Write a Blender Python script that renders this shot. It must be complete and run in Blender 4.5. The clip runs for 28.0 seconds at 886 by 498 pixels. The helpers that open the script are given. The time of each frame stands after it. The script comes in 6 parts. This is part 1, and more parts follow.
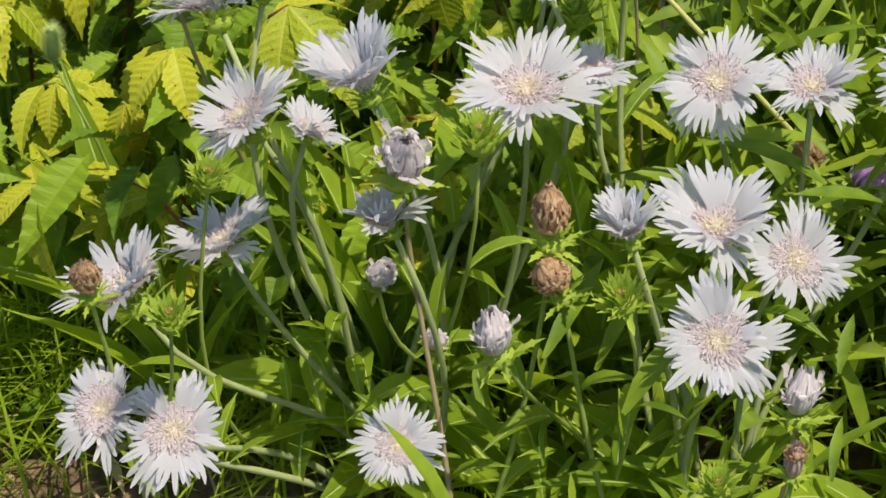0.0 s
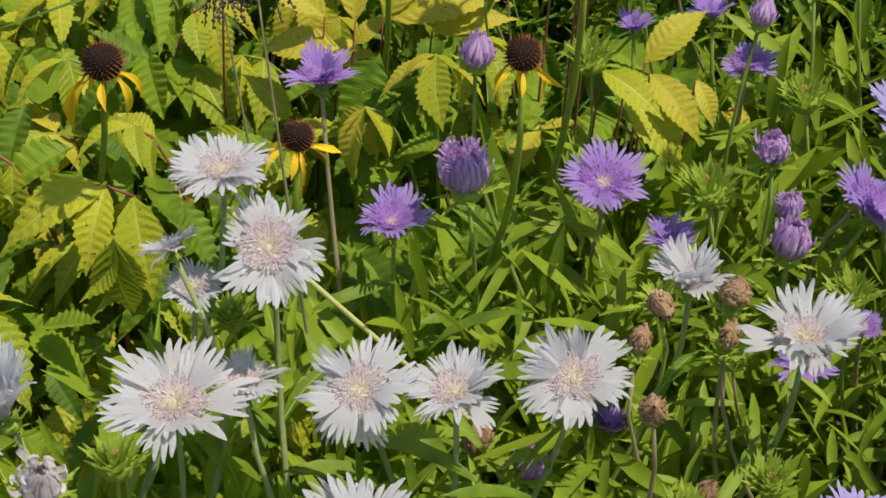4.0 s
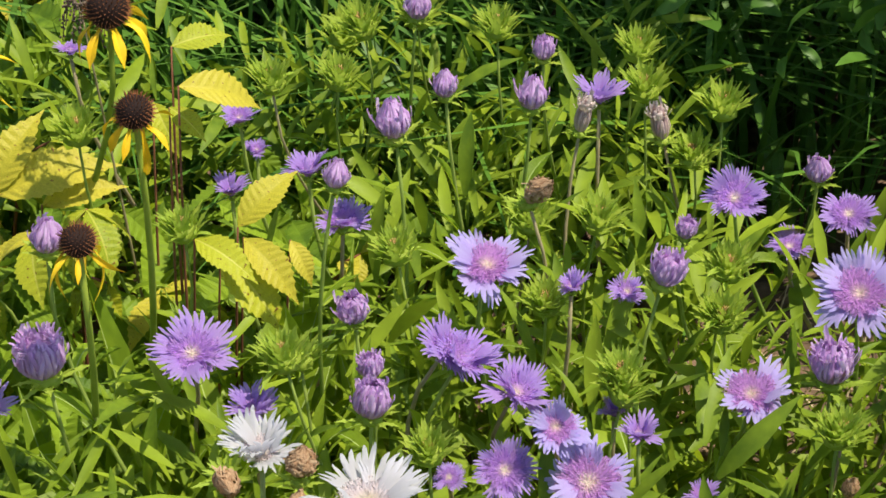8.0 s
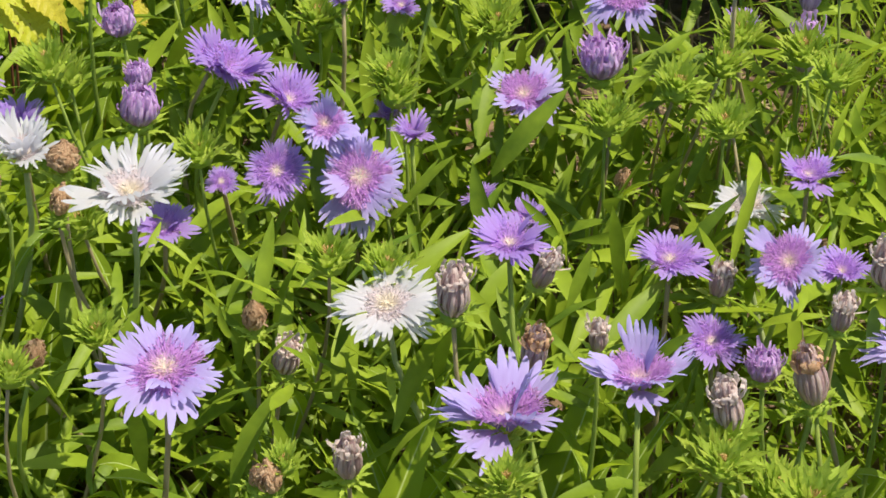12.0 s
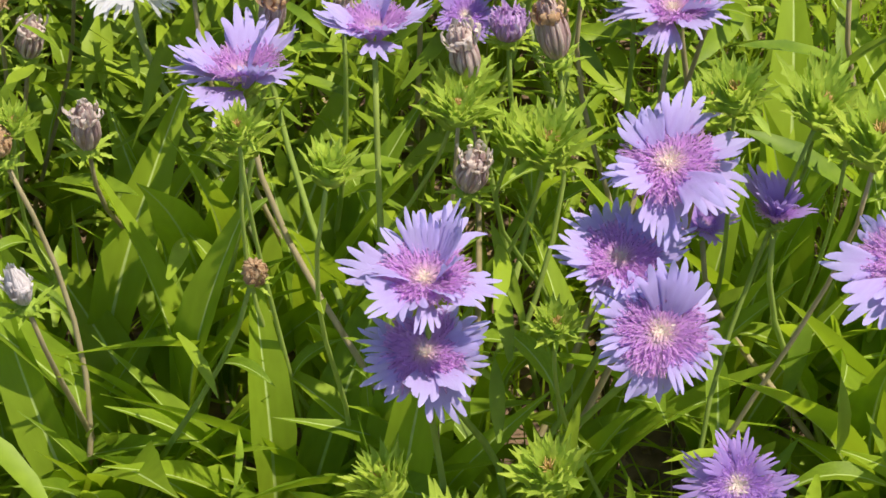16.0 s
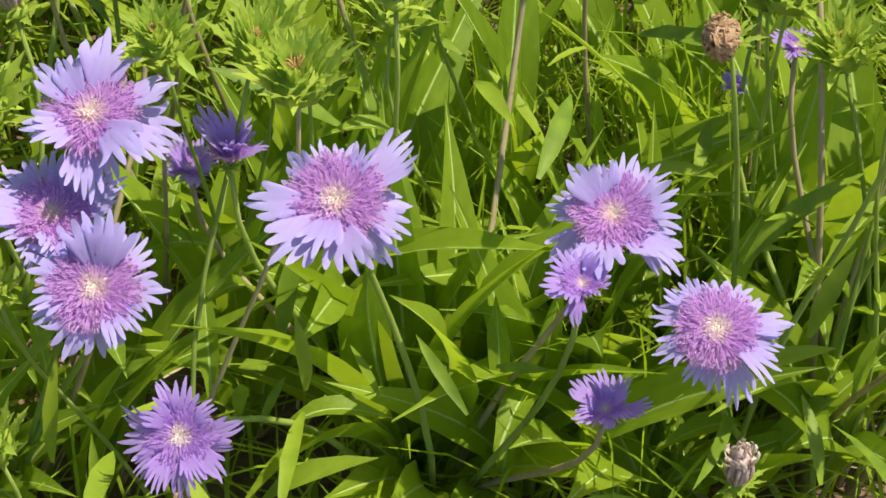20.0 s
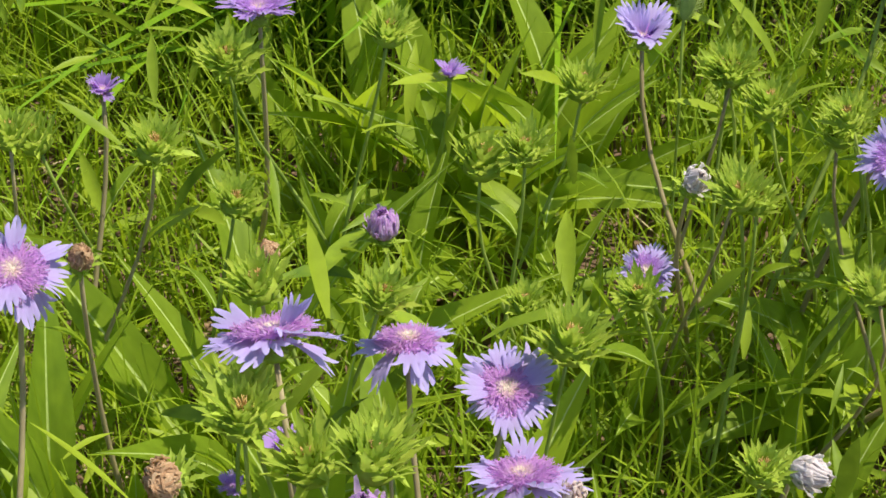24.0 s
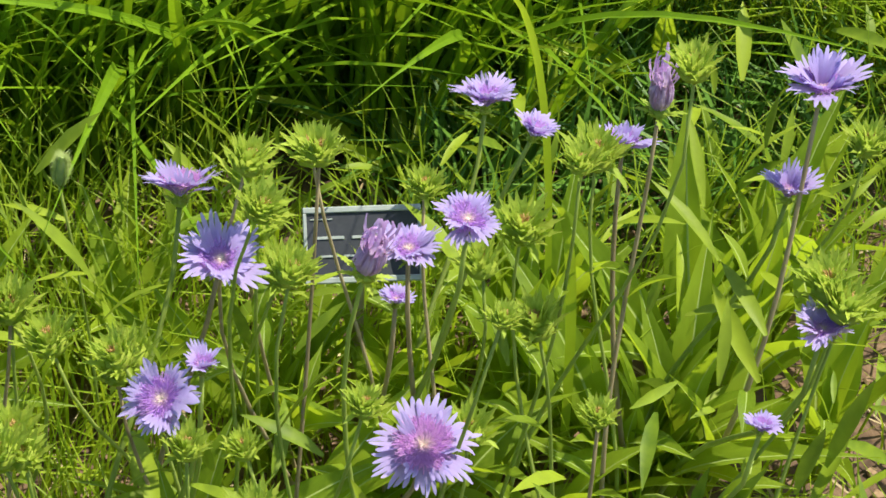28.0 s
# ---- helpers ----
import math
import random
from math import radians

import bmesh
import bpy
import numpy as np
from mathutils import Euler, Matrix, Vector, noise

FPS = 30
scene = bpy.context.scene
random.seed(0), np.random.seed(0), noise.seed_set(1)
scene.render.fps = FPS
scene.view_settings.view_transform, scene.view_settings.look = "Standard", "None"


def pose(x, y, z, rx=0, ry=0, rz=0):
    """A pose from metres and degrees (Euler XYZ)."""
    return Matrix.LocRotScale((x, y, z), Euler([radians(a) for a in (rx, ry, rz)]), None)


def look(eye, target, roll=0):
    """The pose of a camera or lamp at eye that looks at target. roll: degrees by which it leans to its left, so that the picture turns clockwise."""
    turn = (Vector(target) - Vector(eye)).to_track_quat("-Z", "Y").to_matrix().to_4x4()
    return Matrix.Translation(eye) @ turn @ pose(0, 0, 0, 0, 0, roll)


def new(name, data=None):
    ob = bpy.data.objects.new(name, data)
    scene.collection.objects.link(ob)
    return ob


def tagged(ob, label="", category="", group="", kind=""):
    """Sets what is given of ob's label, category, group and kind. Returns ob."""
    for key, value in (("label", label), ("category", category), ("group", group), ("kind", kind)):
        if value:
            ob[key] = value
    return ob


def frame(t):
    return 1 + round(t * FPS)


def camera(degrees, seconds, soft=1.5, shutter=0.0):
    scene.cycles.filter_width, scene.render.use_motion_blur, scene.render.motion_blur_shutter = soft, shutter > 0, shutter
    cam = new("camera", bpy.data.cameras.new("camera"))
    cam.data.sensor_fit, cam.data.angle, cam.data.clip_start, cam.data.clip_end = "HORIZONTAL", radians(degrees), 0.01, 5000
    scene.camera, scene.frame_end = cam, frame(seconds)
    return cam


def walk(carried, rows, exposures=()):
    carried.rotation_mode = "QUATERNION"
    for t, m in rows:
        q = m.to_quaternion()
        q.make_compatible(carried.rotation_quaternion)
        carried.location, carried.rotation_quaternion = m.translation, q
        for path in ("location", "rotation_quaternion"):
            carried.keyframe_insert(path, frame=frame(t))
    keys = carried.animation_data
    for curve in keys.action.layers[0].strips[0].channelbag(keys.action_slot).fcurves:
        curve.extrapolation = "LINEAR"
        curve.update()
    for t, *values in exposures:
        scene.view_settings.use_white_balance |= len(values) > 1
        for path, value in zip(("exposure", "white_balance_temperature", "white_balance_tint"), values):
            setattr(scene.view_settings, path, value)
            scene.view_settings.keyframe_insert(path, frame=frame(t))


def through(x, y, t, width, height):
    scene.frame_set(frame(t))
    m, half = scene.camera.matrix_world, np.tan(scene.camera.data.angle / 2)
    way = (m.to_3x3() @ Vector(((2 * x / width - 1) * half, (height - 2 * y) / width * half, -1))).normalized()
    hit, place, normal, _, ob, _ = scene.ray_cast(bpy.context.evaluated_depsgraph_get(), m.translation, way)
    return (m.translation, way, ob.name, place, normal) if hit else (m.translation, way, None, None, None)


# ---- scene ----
cam = camera(25.054, 28.0, soft=1.6)
ROWS = [
    (0, 0.0176, -0.0453, 1.1115, 50.486, 17.325, -3.187),
    (0.5, 0.0282, -0.0458, 1.1045, 51.786, 16.978, -2.732),
    (1, 0.0382, -0.0241, 1.1306, 51.678, 16.718, -2.541),
    (1.5, 0.0419, -0.0132, 1.1443, 51.924, 15.901, -1.975),
    (2, 0.0585, -0.0007, 1.1599, 52.497, 14.794, -1.598),
    (2.5, 0.0750, 0.0079, 1.1677, 52.749, 13.832, -1.423),
    (3, 0.0909, 0.0202, 1.1838, 53.059, 12.958, -1.269),
    (3.5, 0.1109, 0.0273, 1.1976, 53.661, 12.111, -1.151),
    (5.5, 0.1798, 0.0581, 1.2346, 55.410, 9.383, -1.497),
    (6, 0.1951, 0.0649, 1.2395, 55.799, 8.526, -1.545),
    (6.5, 0.2142, 0.0750, 1.2444, 56.105, 7.491, -1.498),
    (7, 0.2397, 0.0815, 1.2507, 56.362, 6.466, -1.490),
    (7.5, 0.2590, 0.0796, 1.2549, 56.696, 5.816, -1.719),
    (8, 0.2930, 0.0745, 1.2521, 57.038, 4.402, -1.717),
    (8.5, 0.3213, 0.0711, 1.2457, 57.135, 2.723, -1.756),
    (9, 0.3471, 0.0665, 1.2314, 57.081, 1.120, -1.692),
    (9.5, 0.3486, 0.0518, 1.2167, 56.905, 0.286, -1.679),
    (10, 0.3495, 0.0433, 1.2044, 56.414, 0.264, -1.720),
    (10.5, 0.3471, 0.0363, 1.1912, 55.789, 0.209, -1.718),
    (11, 0.3447, 0.0287, 1.1787, 55.283, 0.027, -1.621),
    (11.5, 0.3504, 0.0182, 1.1619, 54.480, -0.243, -1.499),
    (12, 0.3555, 0.0036, 1.1411, 53.409, -0.508, -1.380),
    (12.5, 0.3686, -0.0052, 1.1282, 52.765, -0.932, -1.189),
    (13, 0.3772, -0.0181, 1.1157, 52.283, -1.363, -0.909),
    (13.5, 0.3908, -0.0269, 1.1007, 51.744, -2.901, 0.012),
    (15.5, 0.4146, -0.0399, 1.0619, 49.560, -5.456, 0.447),
    (16, 0.4228, -0.0488, 1.0480, 48.526, -5.644, 0.327),
    (16.5, 0.4250, -0.0527, 1.0344, 47.517, -6.163, 0.567),
    (17, 0.4395, -0.0530, 1.0296, 46.753, -6.919, 0.888),
    (17.5, 0.4691, -0.0545, 1.0303, 46.519, -8.235, 1.449),
    (18, 0.4980, -0.0549, 1.0275, 46.735, -10.783, 2.828),
    (18.5, 0.5235, -0.0544, 1.0320, 46.590, -12.105, 2.917),
    (19, 0.5526, -0.0490, 1.0407, 46.262, -12.382, 2.134),
    (19.5, 0.6004, -0.0484, 1.0501, 46.072, -12.646, 1.348),
    (20, 0.6205, -0.0532, 1.0479, 46.167, -13.106, 0.884),
    (20.5, 0.6711, -0.0622, 1.0542, 46.006, -13.523, 0.315),
    (21, 0.7193, -0.0708, 1.0652, 45.828, -14.679, -0.414),
    (21.5, 0.7609, -0.0701, 1.0904, 46.366, -15.252, -0.939),
    (23.5, 0.8263, 0.0063, 1.1472, 49.977, -17.541, 0.068),
    (24, 0.8561, 0.0134, 1.1539, 50.046, -19.040, 0.874),
    (24.5, 0.8943, 0.0217, 1.1652, 50.223, -21.602, 2.250),
    (25, 0.9335, 0.0273, 1.1787, 50.542, -23.817, 3.296),
    (25.5, 0.9755, 0.0317, 1.1890, 50.866, -24.808, 3.371),
    (26, 1.0077, 0.0362, 1.1923, 50.955, -25.809, 3.343),
    (26.5, 1.0554, 0.0367, 1.2003, 50.982, -27.512, 3.742),
    (27, 1.1008, 0.0312, 1.2084, 51.037, -28.959, 3.933),
    (27.5, 1.1291, 0.0285, 1.2111, 51.119, -29.854, 3.734),
    (28, 1.1558, 0.0298, 1.2288, 51.335, -30.674, 3.533),
]
walk(cam, [(t, pose(x, y, z, 0, 0, turn) @ pose(0, 0, 0, tilt) @ pose(0, 0, 0, 0, 0, roll)) for t, x, y, z, tilt, turn, roll in ROWS],
     [(0, 0.23), (3, -0.05), (6.5, 0.16), (9.5, 0.60), (13, 0.46), (17, 0.66), (18, 0.76), (21, 0.54), (24, 0.56), (26, 0.70), (28, 0.72)])

# ---- light: high sun from the far end of the bed, clear sky ----
SUN_FROM = Vector((0.42, -0.10, 1.0)).normalized()
world = bpy.data.worlds.new("world")
scene.world = world
world.use_nodes = True
sky = world.node_tree.nodes.new("ShaderNodeTexSky")
sky.sky_type, sky.sun_disc = "NISHITA", False
sky.sun_elevation, sky.sun_rotation = math.asin(SUN_FROM.z), math.atan2(SUN_FROM.x, SUN_FROM.y)
world.node_tree.nodes["Background"].inputs["Strength"].default_value = 0.125
world.node_tree.links.new(sky.outputs[0], world.node_tree.nodes["Background"].inputs["Color"])
sun = new("sun", bpy.data.lights.new("sun", "SUN"))
sun.data.energy, sun.data.angle, sun.data.color = 4.7, radians(0.6), (1.0, 0.895, 0.79)
sun.matrix_basis = look(SUN_FROM * 20, (0, 0, 0))


def shader(name, build):
    mat = bpy.data.materials.new(name)
    mat.use_nodes = True
    tree = mat.node_tree
    tree.nodes.clear()
    out = tree.nodes.new("ShaderNodeOutputMaterial")
    tree.links.new(build(tree), out.inputs["Surface"])
    return mat


def node(tree, kind, links=(), **values):
    made = tree.nodes.new(kind)
    for key, value in values.items():
        if key == "blend":
            made.blend_type = value
        elif key == "kind":
            made.data_type = value
        elif key == "op":
            made.operation = value
    for socket, source in links:
        if isinstance(source, (int, float, tuple)):
            made.inputs[socket].default_value = source
        else:
            tree.links.new(source, made.inputs[socket])
    return made


def mixed(tree, factor, a, b, blend="MIX"):
    made = tree.nodes.new("ShaderNodeMix")
    made.data_type, made.blend_type = "RGBA", blend
    for socket, source in ((0, factor), (6, a), (7, b)):
        if isinstance(source, (int, float)):
            made.inputs[socket].default_value = source
        elif isinstance(source, tuple):
            made.inputs[socket].default_value = (*source, 1)
        else:
            tree.links.new(source, made.inputs[socket])
    return made.outputs[2]


def spread(tree, value, low, high):
    made = node(tree, "ShaderNodeMapRange", [(0, value), (1, low), (2, high)])
    return made.outputs[0]


def noise_of(tree, scale, detail=3.0, stretch=None):
    place = tree.nodes.new("ShaderNodeTexCoord").outputs["Object"]
    if stretch:
        place = node(tree, "ShaderNodeMapping", [("Vector", place), ("Scale", stretch)]).outputs[0]
    return node(tree, "ShaderNodeTexNoise", [("Vector", place), ("Scale", scale), ("Detail", detail)]).outputs["Fac"]


def plant_skin(name, dark, light, through=0.35, rough=0.5, grain=60.0, stretch=None, spots=None, island=False, relief=0.15, tip=None, heart=None, lit=None):
    """Thin living tissue: colour varied from piece to piece and within it, part of the light passing through."""
    def build(tree):
        if island:
            chance = tree.nodes.new("ShaderNodeNewGeometry").outputs["Random Per Island"]
        else:
            chance = tree.nodes.new("ShaderNodeObjectInfo").outputs["Random"]
        fine = noise_of(tree, grain, 4.0, stretch)
        colour = mixed(tree, chance, dark, light)
        colour = mixed(tree, spread(tree, fine, 0.3, 0.75), colour, mixed(tree, 0.5, colour, light), "MIX")
        colour = mixed(tree, 0.35, colour, mixed(tree, fine, (0.35, 0.35, 0.35), (1.0, 1.0, 1.0)), "OVERLAY")
        if tip:
            lines = noise_of(tree, 26.0, 2.0, (1, 0.05, 0.3))
            colour = mixed(tree, spread(tree, lines, 0.35, 0.68), mixed(tree, 0.24, colour, dark), mixed(tree, 0.30, colour, tip))
        if tip or heart:
            place = tree.nodes.new("ShaderNodeTexCoord").outputs["Object"]
        if tip:
            along = tree.nodes.new("ShaderNodeSeparateXYZ")
            tree.links.new(place, along.inputs[0])
            colour = mixed(tree, spread(tree, along.outputs[1], 0.35, 1.0), colour, mixed(tree, 0.7, colour, tip))
        if heart:
            flat = node(tree, "ShaderNodeMapping", [("Vector", place), ("Scale", (1, 1, 0.3))]).outputs[0]
            away = node(tree, "ShaderNodeVectorMath", [(0, flat)], op="LENGTH").outputs["Value"]
            colour = mixed(tree, spread(tree, away, 0.05, 0.26), heart, colour)
        if spots:
            blot = noise_of(tree, grain * 0.35, 2.0)
            colour = mixed(tree, spread(tree, blot, 0.66, 0.72), colour, spots)
        bump = node(tree, "ShaderNodeBump", [("Height", fine), ("Strength", relief), ("Distance", 0.001)])
        skin = node(tree, "ShaderNodeBsdfPrincipled", [("Base Color", colour), ("Roughness", rough), ("Normal", bump.outputs[0])])
        skin.inputs["Specular IOR Level"].default_value = 0.22
        glow = node(tree, "ShaderNodeBsdfTranslucent", [("Color", mixed(tree, 0.6, colour, lit) if lit else colour)])
        return node(tree, "ShaderNodeMixShader", [(0, through), (1, skin.outputs[0]), (2, glow.outputs[0])]).outputs[0]
    return shader(name, build)


def dull_skin(name, dark, light, rough=0.8, grain=80.0, relief=0.5, depth=0.002, stretch=None):
    def build(tree):
        fine = noise_of(tree, grain, 6.0, stretch)
        broad = noise_of(tree, grain * 0.15, 3.0)
        colour = mixed(tree, spread(tree, fine, 0.3, 0.7), dark, light)
        colour = mixed(tree, spread(tree, broad, 0.35, 0.7), colour, mixed(tree, 0.45, colour, dark))
        bump = node(tree, "ShaderNodeBump", [("Height", fine), ("Strength", relief), ("Distance", depth)])
        return node(tree, "ShaderNodeBsdfPrincipled", [("Base Color", colour), ("Roughness", rough), ("Normal", bump.outputs[0])]).outputs[0]
    return shader(name, build)


# ---- materials ----
SOIL = dull_skin("soil", (0.050, 0.031, 0.017), (0.25, 0.165, 0.092), 0.95, 55.0, 0.9, 0.006)
MULCH = dull_skin("dry_litter", (0.12, 0.073, 0.035), (0.41, 0.29, 0.16), 0.9, 90.0)
LEAF = plant_skin("aster_leaf", (0.122, 0.215, 0.016), (0.285, 0.40, 0.026), 0.57, 0.5, 45.0, (1, 0.3, 1), lit=(0.46, 0.60, 0.018))
RIB = plant_skin("aster_midrib", (0.30, 0.41, 0.10), (0.40, 0.50, 0.14), 0.3, 0.5)
BRACT = plant_skin("bract", (0.27, 0.39, 0.045), (0.42, 0.54, 0.07), 0.45, 0.55, 120.0)
BRACT_CORE = plant_skin("bract_core", (0.28, 0.40, 0.05), (0.45, 0.56, 0.075), 0.55, 0.6, 200.0, None, None, True)
PALE_STALK = plant_skin("pale_stalk", (0.55, 0.58, 0.16), (0.68, 0.68, 0.24), 0.3, 0.6, 150.0, (1, 1, 0.1))
BUD_TIP = plant_skin("bud_tip", (0.42, 0.24, 0.07), (0.58, 0.42, 0.16), 0.2, 0.7, 300.0, None, None, True)
STEM = plant_skin("stem", (0.23, 0.33, 0.055), (0.36, 0.45, 0.10), 0.4, 0.6, 150.0, (1, 1, 0.1))
STEM_OLD = plant_skin("woody_stem", (0.29, 0.24, 0.12), (0.44, 0.38, 0.21), 0.35, 0.7, 200.0, (1, 1, 0.1))
STEM_PALE = plant_skin("downy_stem", (0.28, 0.35, 0.12), (0.40, 0.46, 0.20), 0.35, 0.7, 200.0, (1, 1, 0.1))
STALK_GREEN = plant_skin("coneflower_stalk", (0.20, 0.29, 0.025), (0.30, 0.38, 0.05), 0.2, 0.6, 150.0, (1, 1, 0.1))
YELLOW = plant_skin("golden_leaf", (0.20, 0.285, 0.018), (0.46, 0.465, 0.030), 0.36, 0.5, 50.0, None, (0.20, 0.12, 0.02))
YELLOW_VEIN = plant_skin("golden_leaf_vein", (0.36, 0.40, 0.05), (0.52, 0.52, 0.08), 0.36, 0.5)
YELLOW_OLD = plant_skin("yellowed_leaf", (0.38, 0.36, 0.025), (0.54, 0.47, 0.05), 0.36, 0.5, 50.0, None, (0.26, 0.14, 0.03))
# dark end of this colour stands in for shade between the shrub's shoots
GOLD_UNDER_SHADED = plant_skin("undergrowth_leaf", (0.055, 0.125, 0.011), (0.25, 0.365, 0.024), 0.40, 0.5, 60.0, None, None, True)
RED_STALK = plant_skin("red_stalk", (0.15, 0.05, 0.03), (0.25, 0.11, 0.05), 0.0, 0.6)
GRASS = plant_skin("grass_blade", (0.13, 0.225, 0.010), (0.29, 0.40, 0.020), 0.5, 0.5, 60.0, None, None, True, lit=(0.44, 0.58, 0.015))
GRASS_DARK = plant_skin("strap_leaf", (0.07, 0.165, 0.008), (0.19, 0.33, 0.012), 0.40, 0.40, 40.0, (1, 1, 0.2), None, True, lit=(0.30, 0.46, 0.008))
# leaf colour darkened to stand in for deep shade
SHADE_TONED_LEAF = plant_skin("shade_toned_leaf", (0.04, 0.11, 0.014), (0.105, 0.22, 0.026), 0.25, 0.42, 40.0, (1, 1, 0.2), None, True)
UNDER = plant_skin("undergrowth_leaf", (0.085, 0.16, 0.012), (0.26, 0.35, 0.022), 0.34, 0.5, 60.0, None, None, True)
STRAW = plant_skin("dry_grass", (0.25, 0.19, 0.09), (0.50, 0.42, 0.24), 0.2, 0.8, 80.0, None, None, True)
PETAL = {
    "white": plant_skin("white_petal", (0.655, 0.645, 0.645), (0.715, 0.705, 0.705), 0.56, 0.6, 220.0, (3, 0.25, 1), tip=(0.70, 0.715, 0.75)),
    "purple": plant_skin("violet_petal", (0.37, 0.195, 0.59), (0.47, 0.285, 0.69), 0.50, 0.6, 220.0, (3, 0.25, 1), tip=(0.45, 0.35, 0.72)),
    "lilac": plant_skin("lilac_petal", (0.39, 0.275, 0.61), (0.47, 0.345, 0.69), 0.45, 0.6, 220.0, (3, 0.25, 1), tip=(0.51, 0.49, 0.79)),
}
FLORET = {
    "white": plant_skin("blush_floret", (0.82, 0.745, 0.74), (0.87, 0.81, 0.80), 0.7, 0.6, 200.0, None, None, True, heart=(0.89, 0.83, 0.67)),
    "purple": plant_skin("violet_floret", (0.60, 0.35, 0.78), (0.68, 0.43, 0.82), 0.7, 0.6, 200.0, None, None, True, heart=(0.88, 0.76, 0.78)),
    "lilac": plant_skin("pink_floret", (0.66, 0.37, 0.73), (0.73, 0.44, 0.77), 0.7, 0.6, 200.0, None, None, True, heart=(0.90, 0.78, 0.74)),
}
CREAM = plant_skin("cream_centre", (0.84, 0.76, 0.58), (0.89, 0.83, 0.68), 0.5, 0.6, 200.0, None, None, True)
ANTHER = plant_skin("mauve_anther", (0.54, 0.44, 0.47), (0.68, 0.58, 0.60), 0.2, 0.6, 200.0, None, None, True)
BUD_SKIN = plant_skin("furled_petal", (0.50, 0.27, 0.60), (0.74, 0.53, 0.79), 0.48, 0.6, 300.0, (1, 1, 0.1), None, True)
WITHERED = {
    "brown": plant_skin("withered_brown", (0.30, 0.165, 0.075), (0.66, 0.45, 0.26), 0.35, 0.85, 250.0, None, None, True, 0.5),
    "pale": plant_skin("withered_pale", (0.56, 0.43, 0.38), (0.82, 0.70, 0.60), 0.45, 0.8, 250.0, None, None, True, 0.4),
    "husk": plant_skin("striped_husk", (0.36, 0.22, 0.24), (0.74, 0.58, 0.50), 0.45, 0.8, 250.0, None, None, True, 0.4),
    "blush": plant_skin("withered_blush", (0.70, 0.63, 0.62), (0.84, 0.79, 0.77), 0.5, 0.8, 250.0, None, None, True, 0.4),
    "mauve": plant_skin("withered_mauve", (0.42, 0.27, 0.48), (0.72, 0.54, 0.74), 0.45, 0.8, 250.0, None, None, True, 0.4),
}
CONE_CORE = plant_skin("cone_core", (0.010, 0.006, 0.005), (0.018, 0.009, 0.006), 0.0, 0.9, 300.0)
CONE = plant_skin("cone_brown", (0.02, 0.009, 0.006), (0.26, 0.10, 0.035), 0.0, 0.8, 300.0, None, None, True)
CONE_RAY = plant_skin("orange_ray", (0.74, 0.40, 0.010), (0.85, 0.58, 0.02), 0.25, 0.5, 150.0, (3, 0.3, 1))
SIGN_FACE = dull_skin("sign_slate", (0.018, 0.024, 0.028), (0.03, 0.036, 0.04), 0.55, 200.0, 0.05, 0.0005)
SIGN_EDGE = dull_skin("sign_border", (0.26, 0.31, 0.27), (0.34, 0.39, 0.34), 0.5, 200.0, 0.05, 0.0005)
FOXTAIL = plant_skin("foxtail_bristle", (0.28, 0.38, 0.10), (0.48, 0.57, 0.22), 0.45, 0.7, 200.0, None, None, True)
SEED = plant_skin("seed_brown", (0.06, 0.045, 0.035), (0.16, 0.12, 0.08), 0.0, 0.8, 200.0, None, None, True)


# ---- building blocks ----
rng = np.random.default_rng(11)


def mesh(name, verts, faces, mats, slots=None, smooth=True):
    data = bpy.data.meshes.new(name)
    data.from_pydata([tuple(v) for v in verts], [], [tuple(int(i) for i in f) for f in faces])
    for m in mats:
        data.materials.append(m)
    if slots is not None:
        data.polygons.foreach_set("material_index", np.asarray(slots, dtype=np.int32))
    if smooth:
        data.polygons.foreach_set("use_smooth", np.ones(len(data.polygons), dtype=bool))
    data.update()
    return data


def part(name, data, parent, m=None, label=""):
    """A mesh as one part under a thing or a part, at the pose m within it."""
    ob = new(name, data)
    ob.parent = parent
    if m is not None:
        ob.matrix_basis = m
    if label:
        ob["label"] = label
    return ob


def thing(name, place, label, category, group=""):
    ob = new(name)
    ob.empty_display_size = 0.02
    ob.location = place
    return tagged(ob, label, category, group)


def frame_of(place, up, turn=0.0, scale=1.0):
    """A pose at place whose z points along up, turned about it."""
    z = Vector(up).normalized()
    x = Vector((0, 1, 0)).cross(z)
    x = x.normalized() if x.length > 1e-4 else Vector((1, 0, 0))
    y = z.cross(x)
    m = Matrix((x, y, z)).transposed().to_4x4()
    return Matrix.Translation(place) @ m @ Matrix.Rotation(turn, 4, "Z") @ Matrix.Scale(scale, 4)


def tube(points, radii, sides=7):
    """Rings round a line of points."""
    points = [Vector(p) for p in points]
    verts, faces = [], []
    for i, p in enumerate(points):
        way = (points[min(i + 1, len(points) - 1)] - points[max(i - 1, 0)]).normalized()
        x = way.cross(Vector((0.3, 1, 0.2))).normalized()
        y = way.cross(x)
        for k in range(sides):
            a = 2 * math.pi * k / sides
            verts.append(p + radii[i] * (math.cos(a) * x + math.sin(a) * y))
    for i in range(len(points) - 1):
        for k in range(sides):
            a, b = i * sides + k, i * sides + (k + 1) % sides
            faces.append((a, b, b + sides, a + sides))
    faces.append(tuple(range(sides))[::-1])
    faces.append(tuple(range((len(points) - 1) * sides, len(points) * sides)))
    return verts, faces


